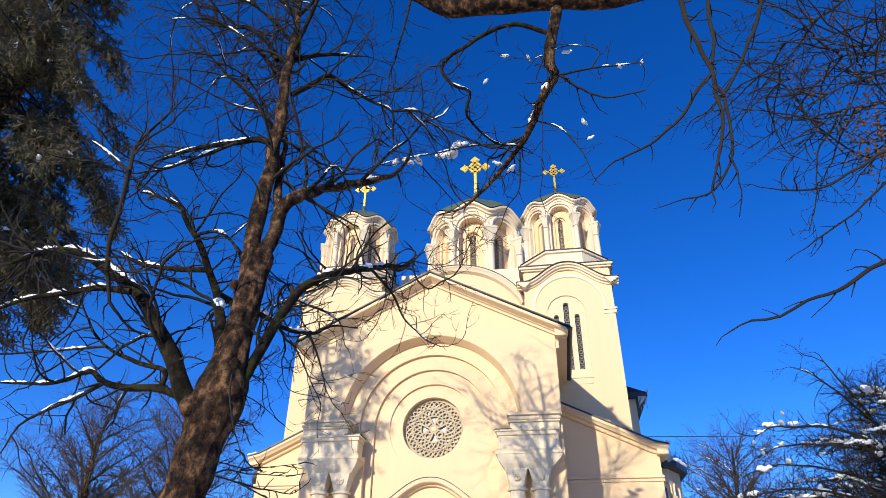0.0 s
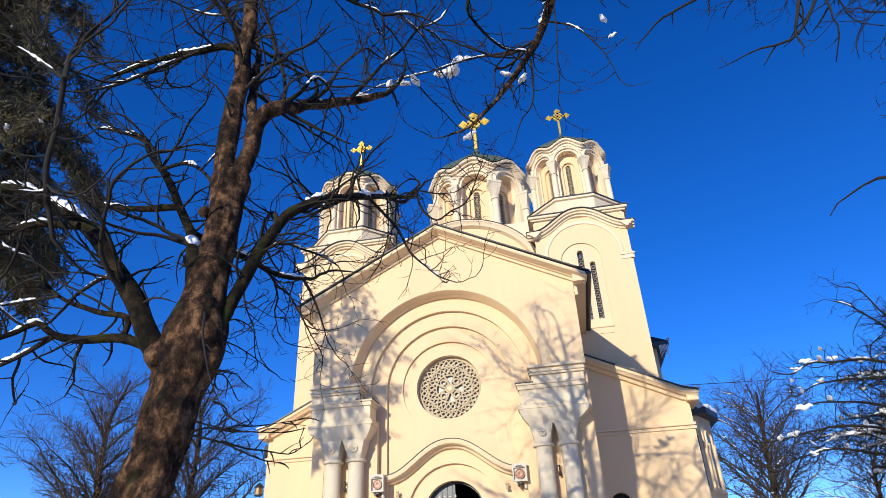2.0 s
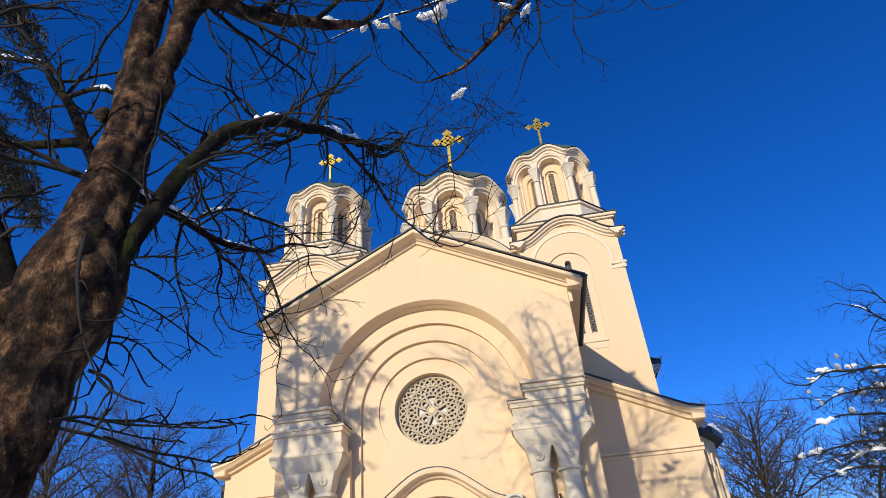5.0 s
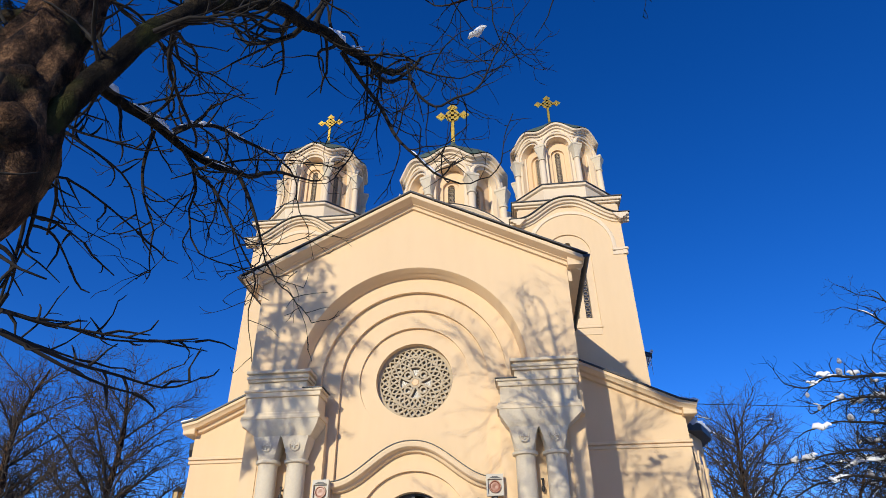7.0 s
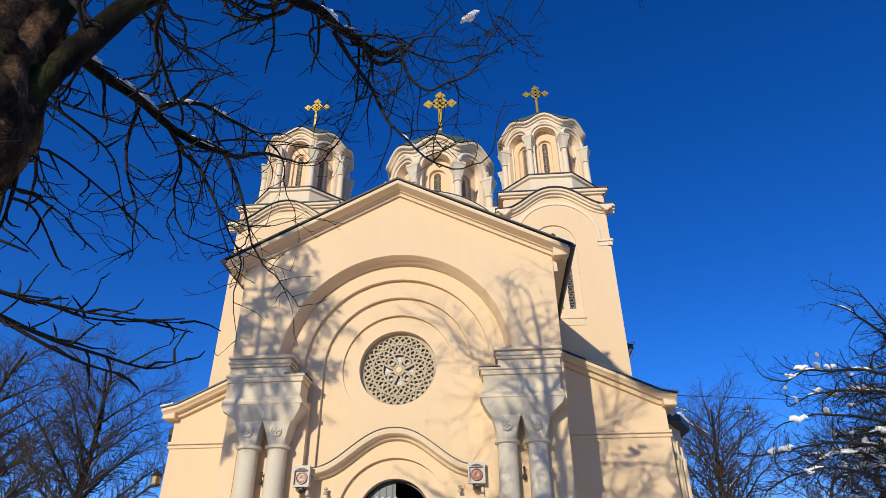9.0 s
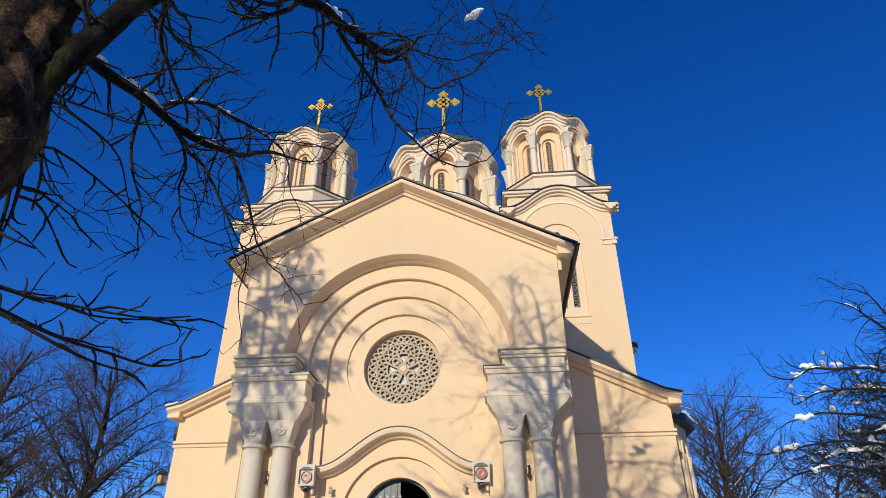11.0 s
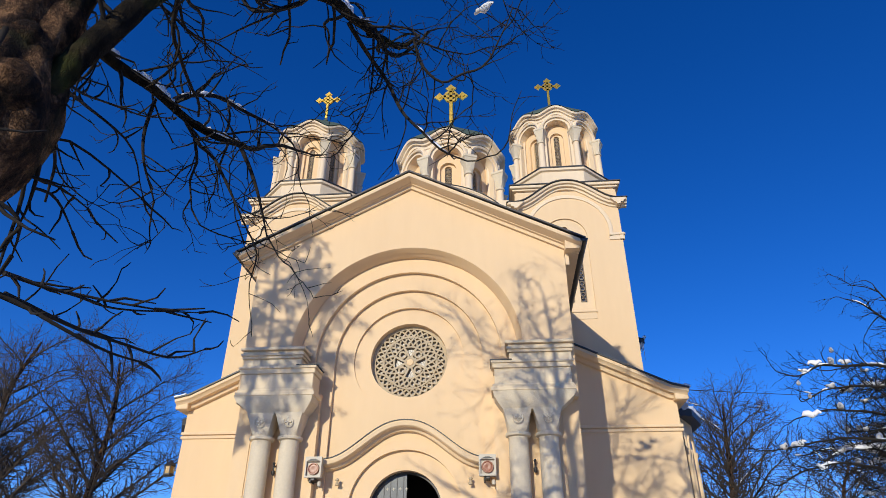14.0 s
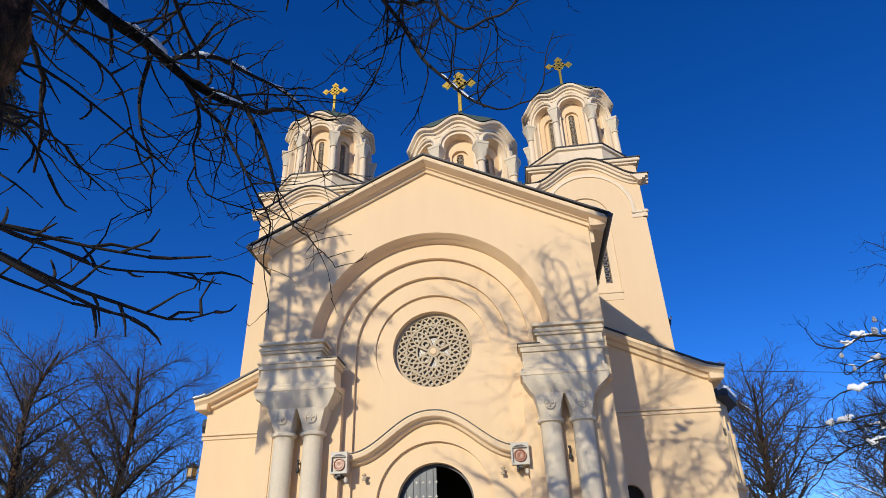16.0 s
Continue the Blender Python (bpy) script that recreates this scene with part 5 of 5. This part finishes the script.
# the bough that carries the hanging sprays
bough([(10.2, -12.6, 10.3), (8.8, -12.9, 10.5), (7.4, -13.1, 10.3), (7.62, -13.15, 9.60)], 0.05, 0.03, twig=0.4, every=0.4, dens=0.7, sag=0.3, snow=0.03, sub=0)
bough([(6.10, -13.50, 9.44), (6.07, -13.50, 8.69), (6.11, -13.50, 7.96), (6.18, -13.50, 7.25), (6.16, -13.50, 6.88), (6.17, -13.50, 6.65), (6.12, -13.50, 6.34), (5.99, -13.50, 5.94), (5.84, -13.50, 5.58)], 0.042, 0.013, **hang)
bough([(6.52, -13.50, 9.34), (6.42, -13.50, 8.63), (6.31, -13.50, 7.85), (6.17, -13.50, 7.25)], 0.033, 0.018, **hang)
bough([(7.41, -13.50, 9.14), (7.07, -13.50, 8.49), (6.82, -13.50, 7.90), (6.52, -13.50, 7.35), (6.32, -13.50, 6.99), (6.13, -13.50, 6.78)], 0.033, 0.015, **hang)
bough([(6.17, -13.45, 7.27), (6.00, -13.42, 7.10), (5.74, -13.39, 6.70), (5.55, -13.36, 6.54), (5.33, -13.33, 6.38), (5.01, -13.29, 6.24), (4.92, -13.26, 6.23)], 0.024, 0.011, **hang)
bough([(6.19, -13.50, 7.05), (6.25, -13.49, 6.94), (6.24, -13.49, 6.70), (6.22, -13.48, 6.35), (6.19, -13.47, 6.12), (6.13, -13.47, 5.91), (5.96, -13.46, 5.65), (5.78, -13.46, 5.50), (5.55, -13.45, 5.47)], 0.024, 0.009, **hang)
bough([(6.07, -13.64, 5.78), (6.09, -13.64, 5.62), (6.07, -13.64, 5.47)], 0.013, 0.007, **hang)
bough([(10.68, -13.71, 4.70), (9.22, -13.90, 4.97), (7.70, -13.99, 4.60), (6.98, -13.95, 4.24), (6.87, -13.92, 4.20), (6.52, -13.89, 4.01), (6.25, -13.86, 3.93), (6.02, -13.82, 3.84), (5.78, -13.79, 3.82)], 0.045, 0.011, **hang)
bough([(11.2, -13.1, 6.0), (9.6, -13.3, 6.0), (8.12, -13.40, 5.67), (7.67, -13.50, 5.81), (7.29, -13.60, 5.54), (6.97, -13.70, 5.34), (6.63, -13.80, 5.20), (6.34, -13.90, 5.15)], 0.030, 0.009, **hang)
bough([(11.1, -12.9, 6.6), (9.8, -12.7, 6.9), (8.62, -12.70, 6.36), (8.05, -12.70, 5.98), (7.76, -12.70, 5.74), (7.56, -12.70, 5.55), (7.33, -12.70, 5.42), (7.05, -12.70, 5.23)], 0.027, 0.009, **hang)
dense = dict(twig=0.42, every=0.05, dens=1.1, sag=0.3, snow=0.0, sub=0.4, clear=0.2)
bough([(10.50, -12.80, 8.99), (10.29, -12.40, 9.39), (9.31, -12.25, 9.28), (8.65, -12.10, 9.21), (8.17, -11.95, 9.02), (7.51, -11.80, 8.55)], 0.022, 0.005, **dense)
bough([(10.95, -12.80, 8.19), (9.99, -12.40, 8.59), (9.08, -12.25, 8.58), (8.59, -12.10, 8.72), (7.96, -11.95, 8.56), (7.54, -11.80, 8.49)], 0.022, 0.005, **dense)
bough([(10.50, -12.80, 9.61), (10.53, -12.40, 10.01), (9.50, -12.25, 10.04), (8.84, -12.10, 9.83), (8.09, -11.95, 9.36), (7.48, -11.80, 9.12)], 0.022, 0.005, **dense)
bough([(10.95, -12.80, 7.65), (9.78, -12.40, 8.05), (8.87, -12.25, 7.93), (8.49, -12.10, 8.14), (8.05, -11.95, 8.31), (7.78, -11.80, 8.15)], 0.022, 0.005, **dense)
bough([(10.95, -12.80, 7.89), (9.73, -12.40, 8.29), (8.92, -12.28, 8.11), (8.37, -12.16, 8.05), (8.00, -12.04, 7.94), (7.68, -11.92, 7.77), (7.22, -11.80, 7.51)], 0.022, 0.005, **dense)
bough([(10.95, -12.80, 7.55), (9.74, -12.40, 7.95), (8.74, -12.28, 7.59), (8.24, -12.16, 7.63), (7.88, -12.04, 7.37), (7.65, -11.92, 7.22), (7.43, -11.80, 7.01)], 0.022, 0.005, **dense)
bough([(10.50, -12.80, 8.87), (10.25, -12.40, 9.27), (9.23, -12.20, 8.97), (8.95, -12.00, 8.77), (8.79, -11.80, 8.29)], 0.022, 0.005, **dense)
bough([(10.95, -12.80, 7.03), (9.68, -12.40, 7.43), (8.91, -12.20, 7.33), (8.54, -12.00, 7.26), (8.30, -11.80, 7.15)], 0.022, 0.005, **dense)
bough([(10.95, -12.80, 6.56), (9.49, -12.40, 6.96), (8.91, -12.20, 6.93), (8.59, -12.00, 6.95), (8.32, -11.80, 6.75)], 0.022, 0.005, **dense)
bough([(10.95, -12.80, 8.50), (10.25, -12.40, 8.90), (9.42, -12.25, 8.88), (9.03, -12.10, 8.88), (8.57, -11.95, 9.02), (8.31, -11.80, 9.10)], 0.022, 0.005, **dense)
part("twig_spray", tw.mesh("twig_spray", TWIG), None, tree, "fine drooping twigs")["kind"] = "stuff"
sd = Tubes()
for i in range(700):
    if i % 3:
        p = Vector((rng.gauss(8.65, 0.28), rnd(-12.4, -11.8), rng.gauss(7.15, 0.35)))
    else:
        p = Vector((rnd(7.8, 9.6), rnd(-12.4, -11.8), rnd(7.8, 9.6)))
    sd.add([p, p + Vector((rnd(-0.01, 0.01), 0, -0.02)), p + Vector((0, 0, -0.04))], [0.007, 0.021, 0.005], 5)
SEED = material("dry_brown_seed_pods", (0.13, 0.055, 0.035), 0.9, dark=(0.06, 0.03, 0.02), big=5.0, fine=30.0, mix=1.0)
part("seed_pod_spray", sd.mesh("seed_pod_spray", SEED), None, tree, "dry reddish-brown seed pods")["kind"] = "stuff"


# ---- conifer beside the path ----
def conifer(at, height, radius, first, seed, size, label, low=0.45, gap=0.4, whorl=5, bole=0.016, hung=7):
    """A dark evergreen: drooping boughs, each hung with many needle sprays; size scales the sprays."""
    rng.seed(seed)
    ob = thing("conifer", label, "tree", at=(0, 0, 0))
    base = Vector(at)
    tb = Tubes()
    line = [base + Vector((0.1 * math.sin(i), 0.1 * math.cos(i * 1.3), height * i / 20)) for i in range(21)]
    tb.add(line, [bole * height * (1 - i / 21) + 0.03 for i in range(21)], 14, 0.2)
    part("trunk", tb.mesh("trunk", BARK), None, ob)
    wood, leaf, sn = Tubes(), Tubes(), Tubes()
    z = first
    while z < height - 0.5:
        f = (z - first) / (height - first)
        for q in range(whorl):
            a = rnd(0, 2 * math.pi)
            L = radius * min(1.0, low + 1.9 * f) * min(1.0, 2.2 * (1 - f)) * rnd(0.55, 1.1) + 0.3
            p = base + Vector((0, 0, z))
            d = Vector((math.cos(a), math.sin(a), 0.25))
            ln, rr = [p], [0.035 * size]
            m = int(L / (0.26 * size)) + 2
            for i in range(m):
                d = (d + Vector((rnd(-0.12, 0.12), rnd(-0.12, 0.12), -0.10))).normalized()
                p = p + d * L / m
                ln.append(p)
                rr.append(0.035 * size * (1 - 0.85 * i / m))
                if i < 1:
                    continue
                for k in range(hung):
                    s = side_way(d, 65, -0.25)
                    b = p + s * rnd(0.0, 0.1)
                    sl = rnd(0.20, 0.50) * size
                    tw_l = [b]
                    for j in range(4):
                        s = (s + Vector((0, 0, -0.16)) + Vector((rnd(-0.15, 0.15), rnd(-0.15, 0.15), 0))).normalized()
                        b = b + s * sl / 4
                        tw_l.append(b)
                        for u in range(2):
                            e = side_way(s, 50, -0.2)
                            leaf.add([b, b + e * rnd(0.05, 0.09) * size, b + e * rnd(0.14, 0.24) * size], [0.007 * size, 0.018 * size, 0.003], 3)
                    leaf.add(tw_l, [0.005 * size, 0.008 * size, 0.008 * size, 0.006 * size, 0.003], 3)
                if rng.random() < 0.05:
                    lump(sn, p + Vector((0, 0, 0.03)), rnd(0.05, 0.11) * size)
            wood.add(ln, rr, 5)
        z += rnd(0.75, 1.15) * gap
    part("bough_wood", wood.mesh("bough_wood", TWIG), None, ob)["kind"] = "stuff"
    part("needle_spray", leaf.mesh("needle_spray", NEEDLE, False), None, ob, "dark green-brown needle sprays")["kind"] = "stuff"
    part("snow", sn.mesh("snow", SNOW), None, ob)["kind"] = "stuff"
    return ob


conifer((-17.0, -4.0, 0), 30.0, 6.5, 11.5, 11, 1.5, "tall dark evergreen conifer with drooping brownish sprays", 0.55, 0.72)
# the evergreen outside the path's view whose shade lies on the front
conifer((-7.95, -13.5, 0), 17.0, 1.9, 9.6, 12, 1.1, "slender dark evergreen conifer beside the path", 0.25, 0.62, 4, 0.005, 3)


# ---- trees round the churchyard ----
def yard_tree(at, height, spread, seed, fork, label, snow=0.0, mat=BUSH, dens=1.0, n_limbs=16, flat=0.0, twig=1.5, fat=1.3, thick=0.017, kids=2, wander=0.14):
    rng.seed(seed)
    ob = thing("bare_tree", label, "tree", "trees round the churchyard", at=(0, 0, 0))
    base = Vector(at)
    tw, sn = Tubes(), Tubes()
    line = smooth_line([base, base + Vector((rnd(-0.2, 0.2), 0, fork)), base + Vector((rnd(-0.5, 0.5), rnd(-0.4, 0.4), height * 0.7)), base + Vector((rnd(-0.6, 0.6), rnd(-0.4, 0.4), height * 0.93))], 0.3)
    n = len(line)
    tb = Tubes()
    tb.add(line, [(0.022 * height) * (1 - 0.9 * i / n) + 0.02 for i in range(n)], 12, 0.2)
    part("trunk", tb.mesh("trunk", BARK), None, ob)
    limbs = []
    for i in range(n_limbs):
        f = (i + 0.5) / n_limbs
        k = int((fork / height + (0.95 - fork / height) * f) * (n - 1))
        p = line[k]
        a = i * 2.4 + rnd(-0.4, 0.4)
        L = spread * (1 - (0.55 + 0.25 * flat) * f) * rnd(0.75 - 0.25 * flat, 1.15)
        rise = L * ((0.75 - 0.2 * f) * (1 - flat) + 0.10)
        out = Vector((math.cos(a), math.sin(a), 0))
        limbs.append(([p, p + out * L * 0.35 + Vector((0, 0, rise * 0.45)), p + out * L * 0.7 + Vector((0, 0, rise * 0.85)), p + out * L + Vector((0, 0, rise * (1.1 - 0.6 * flat)))], 0.011 * height * (1 - 0.6 * f) * 0.7, 0.012))
    for pts, r0, r1 in limbs:
        ln = smooth_line(pts, 0.22)
        m = len(ln)
        ln = [q + Vector((noise.noise(q), noise.noise(q + Vector((5, 0, 0))), noise.noise(q + Vector((0, 5, 0))))) * 0.22 * (j / m) for j, q in enumerate(ln)]
        rr = [r0 + (r1 - r0) * j / (m - 1) for j in range(m)]
        tw.add(ln, rr, 6)
        snow_on(sn, ln, rr, min(0.8, snow * 3), fat)
        if snow > 0.2:
            for k in range(rng.randint(2, 5)):
                q = ln[rng.randint(m // 2, m - 1)]
                for j in range(rng.randint(1, 3)):
                    lump(sn, q + Vector((rnd(-0.2, 0.2), rnd(-0.2, 0.2), 0.05)), rnd(0.06, 0.14))
        for j in range(2, m):
            d = (ln[j] - ln[j - 1]).normalized()
            for k in range(kids):
                t_l = grow(tw, ln[j].copy(), side_way(d, 45, 0.15 * (1 - flat)), twig * rnd(0.4, 1.0), max(thick, rr[j] * 0.5), 2, 0.0, wander, dens * 0.90, 3)
                if snow:
                    snow_on(sn, t_l[:5], [0.02] * 5, snow * 0.35, 1.6)
                    if rng.random() < snow * 0.06:
                        lump(sn, t_l[2], rnd(0.04, 0.09))
    part("twig_spray", tw.mesh("twig_spray", mat), None, ob, "fine grey-brown crown of twigs")["kind"] = "stuff"
    if snow:
        part("snow", sn.mesh("snow", SNOW), None, ob, "snow lying along the boughs")["kind"] = "stuff"
    return ob


yard_tree((-20.5, 20.0, 0), 15.0, 6.0, 21, 4.0, "bare spreading deciduous tree beyond the aisle", 0.0, BUSH, 0.85, 22, 0.0, 2.2)
yard_tree((-27.5, 21.0, 0), 17.0, 6.5, 22, 4.0, "bare deciduous tree at the churchyard edge", 0.0, BUSH, 0.75, 22, 0.0, 2.2)
yard_tree((-36.0, 30.0, 0), 15.0, 6.0, 23, 4.0, "distant bare deciduous tree", 0.0, BUSH, 0.85, 16, 0.0, 2.0)
yard_tree((-13.5, 34.0, 0), 13.0, 5.0, 27, 4.0, "distant bare deciduous tree", 0.0, BUSH, 0.85, 14, 0.0, 2.0)
yard_tree((13.6, 20.0, 0), 11.5, 4.2, 24, 4.0, "bare crooked tree beside the church", 0.06, BUSH, 1.25, 32, 0.0, 1.7)
yard_tree((27.0, 30.0, 0), 13.0, 5.0, 25, 4.0, "bare tree behind the church", 0.05, BUSH, 0.85, 16, 0.0, 2.0)
tree = yard_tree((15.9, 3.6, 0), 9.6, 5.4, 26, 3.2, "dark twiggy tree with snow along its level boughs", 0.30, TWIG, 1.3, 84, 0.6, 1.3, 2.2, 0.014, 3, 0.30)
tw, sn = Tubes(), Tubes()
level = dict(twig=1.0, every=0.075, dens=1.0, sag=0.05, snow=0.28, sub=0.8, mat=TWIG, clear=0.1)
bough([(15.6, 3.4, 5.2), (14.2, 2.9, 6.6), (12.78, 2.6, 7.12), (11.76, 2.6, 7.16), (11.08, 2.6, 7.2), (10.45, 2.6, 6.92), (9.99, 2.6, 7.02)], 0.07, 0.016, **level)
bough([(15.7, 3.4, 5.0), (14.4, 2.9, 7.2), (13.6, 2.6, 8.6), (13.2, 2.6, 9.5)], 0.08, 0.016, **level)
bough([(14.4, 2.9, 7.2), (13.5, 2.7, 8.2), (12.81, 2.6, 8.9), (12.3, 2.6, 9.15)], 0.05, 0.012, **level)
bough([(15.7, 3.5, 4.4), (14.0, 2.9, 5.4), (12.72, 2.6, 5.75), (11.82, 2.6, 5.95), (10.84, 2.6, 5.98), (10.12, 2.6, 5.79)], 0.06, 0.016, **level)
bough([(15.7, 3.5, 4.6), (14.2, 2.9, 6.2), (13.03, 2.6, 6.53), (11.91, 2.6, 6.60), (11.03, 2.6, 6.54), (10.44, 2.6, 6.26)], 0.06, 0.016, **level)
bough([(15.7, 3.5, 4.0), (14.0, 2.9, 4.7), (12.51, 2.6, 5.09), (11.2, 2.6, 5.27), (10.03, 2.6, 5.1), (9.3, 2.6, 4.98)], 0.06, 0.016, **level)
bough([(15.7, 3.5, 3.4), (14.0, 2.9, 4.2), (12.27, 2.6, 4.41), (11.0, 2.6, 4.65), (9.99, 2.6, 4.47), (9.3, 2.6, 4.15)], 0.06, 0.016, **level)
for p, r in (((11.4, 2.6, 7.30), 0.15), ((11.75, 2.6, 7.30), 0.12), ((10.95, 2.6, 7.30), 0.12), ((10.6, 2.6, 7.08), 0.09), ((10.4, 2.6, 6.75), 0.08), ((11.5, 2.6, 7.66), 0.09), ((10.5, 2.6, 5.92), 0.16), ((11.3, 2.6, 6.1), 0.12), ((9.6, 2.6, 5.10), 0.12), ((10.0, 2.6, 5.18), 0.14), ((11.2, 2.6, 6.64), 0.11), ((10.6, 2.6, 6.38), 0.09), ((10.4, 2.6, 4.58), 0.12), ((11.3, 2.6, 4.72), 0.12), ((12.0, 2.6, 5.3), 0.10)):
    lump(sn, Vector(p), r)
part("twig_spray", tw.mesh("twig_spray", TWIG), None, tree, "fine twigs on the level boughs")["kind"] = "stuff"
part("snow", sn.mesh("snow", SNOW), None, tree, "thick clods of snow on the boughs")["kind"] = "stuff"
for x, y, h, w, k in ((17.5, 16.0, 7.5, 3.6, 31), (21.5, 12.5, 8.0, 4.0, 32), (25.5, 17.0, 8.5, 4.2, 33), (32.0, 26.0, 10.0, 4.6, 34)):
    yard_tree((x, y, 0), h, w, k, 1.6, "low bushy bare tree behind the churchyard with snow caught in it", 0.08, BUSH, 1.0, 26, 0.25, 1.5)

# ---- fittings on the front ----
def floodlight(at, cable_side):
    """A square pale casing with a round reddish lens under a small hood, on a bracket."""
    ob = thing("floodlight", "square pale wall floodlight with a round terracotta-red lens", "lamp", "floodlights beside the portal", at=at)
    bm = bmesh.new()
    prism(bm, [[(-0.20, -0.24), (0.20, -0.24), (0.20, 0.24), (-0.20, 0.24)], [(-0.165, -0.20), (0.165, -0.20), (0.165, 0.13), (-0.165, 0.13)]], -0.11, -0.02)
    box(bm, -0.19, 0.19, -0.04, 0.12, -0.23, 0.23, 0.01)
    body = part("casing", bm, LAMPBODY, ob, "", 20)
    bm = bmesh.new()
    lathe(bm, [(0.001, 0.02), (0.06, 0.035), (0.10, 0.03), (0.115, 0.055), (0.135, 0.055), (0.145, 0.0)], 28)
    moved(bm, Matrix.Translation((0, -0.04, -0.035)) @ Matrix.Rotation(radians(90), 4, "X"))
    part("lens", bm, LENS, ob, "round terracotta-red lens")
    bm = bmesh.new()
    prism(bm, [[(-0.14, 0.145), (0.14, 0.145), (0.05, 0.185), (-0.05, 0.185)]], -0.125, -0.1)
    part("vent", bm, FLASH, ob)
    bm = bmesh.new()
    box(bm, -0.05, 0.05, -0.06, 0.28, -0.30, -0.24, 0.01)
    box(bm, -0.10, -0.05, 0.0, 0.30, -0.34, -0.22, 0.01)
    part("bracket", bm, FLASH, ob, "dark metal bracket", 20)
    bm = bmesh.new()
    lathe(bm, [(0.02, -0.42), (0.045, -0.40), (0.05, -0.33), (0.03, -0.29)], 14, 0.13 * cable_side, 0.1)
    part("junction_box", bm, LAMPBODY, ob, "small white junction box")
    return ob


floodlight((-2.14, 0.66, 4.36), 1)
floodlight((2.02, 0.66, 4.36), 1)


def wall_knob(at):
    ob = thing("wall_bracket", "small bronze wall bracket with a cap", "bracket", "brackets beside the door", at=at)
    bm = bmesh.new()
    lathe(bm, [(0.05, -0.07), (0.055, -0.03), (0.03, -0.01), (0.028, 0.03), (0.05, 0.05), (0.045, 0.08), (0.0015, 0.10)], 14)
    part("cup", bm, TRACERY, ob)
    bm = bmesh.new()
    box(bm, -0.02, 0.02, 0.0, 0.14, -0.05, -0.02)
    part("arm", bm, FLASH, ob)
    return ob


wall_knob((-1.62, 0.94, 4.06))
wall_knob((1.60, 0.94, 4.06))


def hook_lamp(at):
    ob = thing("wall_fitting", "small dark twisted metal wall fitting", "fitting", "fittings between the columns", at=at)
    bm = bmesh.new()
    lathe(bm, [(0.025, -0.16), (0.045, -0.12), (0.045, -0.06), (0.02, -0.03), (0.018, 0.08), (0.035, 0.11), (0.03, 0.14)], 12)
    part("body", bm, FLASH, ob)
    bm = bmesh.new()
    box(bm, -0.012, 0.012, 0.0, 0.12, 0.05, 0.08)
    part("arm", bm, FLASH, ob)
    return ob


hook_lamp((-3.14, 0.66, 4.35))
hook_lamp((3.13, 0.66, 4.35))

# lantern on the corner of the aisle
lantern = thing("wall_lantern", "dark metal wall lantern with amber glass on the aisle corner", "lamp", at=(-7.95, 4.75, 5.05))
bm = bmesh.new()
lathe(bm, [(0.10, -0.18), (0.17, -0.14), (0.17, -0.10)], 6)
lathe(bm, [(0.18, 0.12), (0.20, 0.15), (0.06, 0.26), (0.02, 0.30)], 6)
for i in range(6):
    a = math.pi / 3 * i
    box(bm, 0.155 * math.cos(a) - 0.012, 0.155 * math.cos(a) + 0.012, 0.155 * math.sin(a) - 0.012, 0.155 * math.sin(a) + 0.012, -0.12, 0.14)
part("frame", bm, FLASH, lantern, "", 20)
AMBER = material("amber_glass", (0.45, 0.28, 0.08), 0.2, dark=(0.30, 0.17, 0.05), big=6.0, fine=20.0)
bm = bmesh.new()
lathe(bm, [(0.14, -0.11), (0.14, 0.13)], 6)
part("glass", bm, AMBER, lantern, "amber glass", 20)
bm = bmesh.new()
box(bm, 0.0, 0.27, -0.02, 0.02, -0.02, 0.02)
part("bracket", bm, FLASH, lantern)

# snow and icicles at the eaves
sn = Tubes()
rng.seed(5)
for x0, y0, z0, x1, y1, z1, k, r in ((7.5, 4.35, 7.32, 8.05, 4.35, 7.24, 10, 0.05), (8.06, 4.4, 7.24, 8.06, 7.0, 7.24, 24, 0.06), (8.15, 5.75, 7.0, 8.9, 7.1, 7.0, 16, 0.15), (8.9, 7.1, 7.0, 8.9, 9.6, 7.0, 20, 0.15), (-7.7, 4.35, 7.32, -8.08, 4.35, 7.24, 8, 0.04), (8.68, 11.45, 11.5, 8.68, 13.0, 11.5, 14, 0.07), (4.78, 1.5, 10.02, 4.78, 4.5, 10.02, 26, 0.035)):
    a, b = Vector((x0, y0, z0)), Vector((x1, y1, z1))
    sn.add([a.lerp(b, i / k) + Vector((0, 0, rnd(-0.01, 0.02))) for i in range(k + 1)], [r * rnd(0.6, 1.2) for i in range(k + 1)], 7, 0.4)
eaves_snow = new("snow_patch", sn.mesh("snow_patch", SNOW))
tagged(eaves_snow, "ridges of snow left along the church eaves", "snow", kind="stuff")

# icicles under the transept eaves
ic = Tubes()
for k in range(7):
    p = Vector((8.24 + 0.06 * k, 11.52, 11.27))
    ic.add([p, p - Vector((0, 0, 0.2)), p - Vector((0, 0, rnd(0.35, 0.8)))], [0.03, 0.02, 0.003], 6)
icicles = new("icicle_row", ic.mesh("icicle_row", SNOW))
tagged(icicles, "row of icicles hanging from the dark eaves", "ice", kind="stuff")

# thin cable from the transept to the tree behind
cb = Tubes()
a, b = Vector((8.4, 11.9, 9.4)), Vector((27.0, 29.8, 13.6))
cb.add([a.lerp(b, i / 20) for i in range(21)], [0.018] * 21, 5)
strung = new("overhead_cable", cb.mesh("overhead_cable", FLASH))
tagged(strung, "thin dark cable strung from the church wall", "cable")
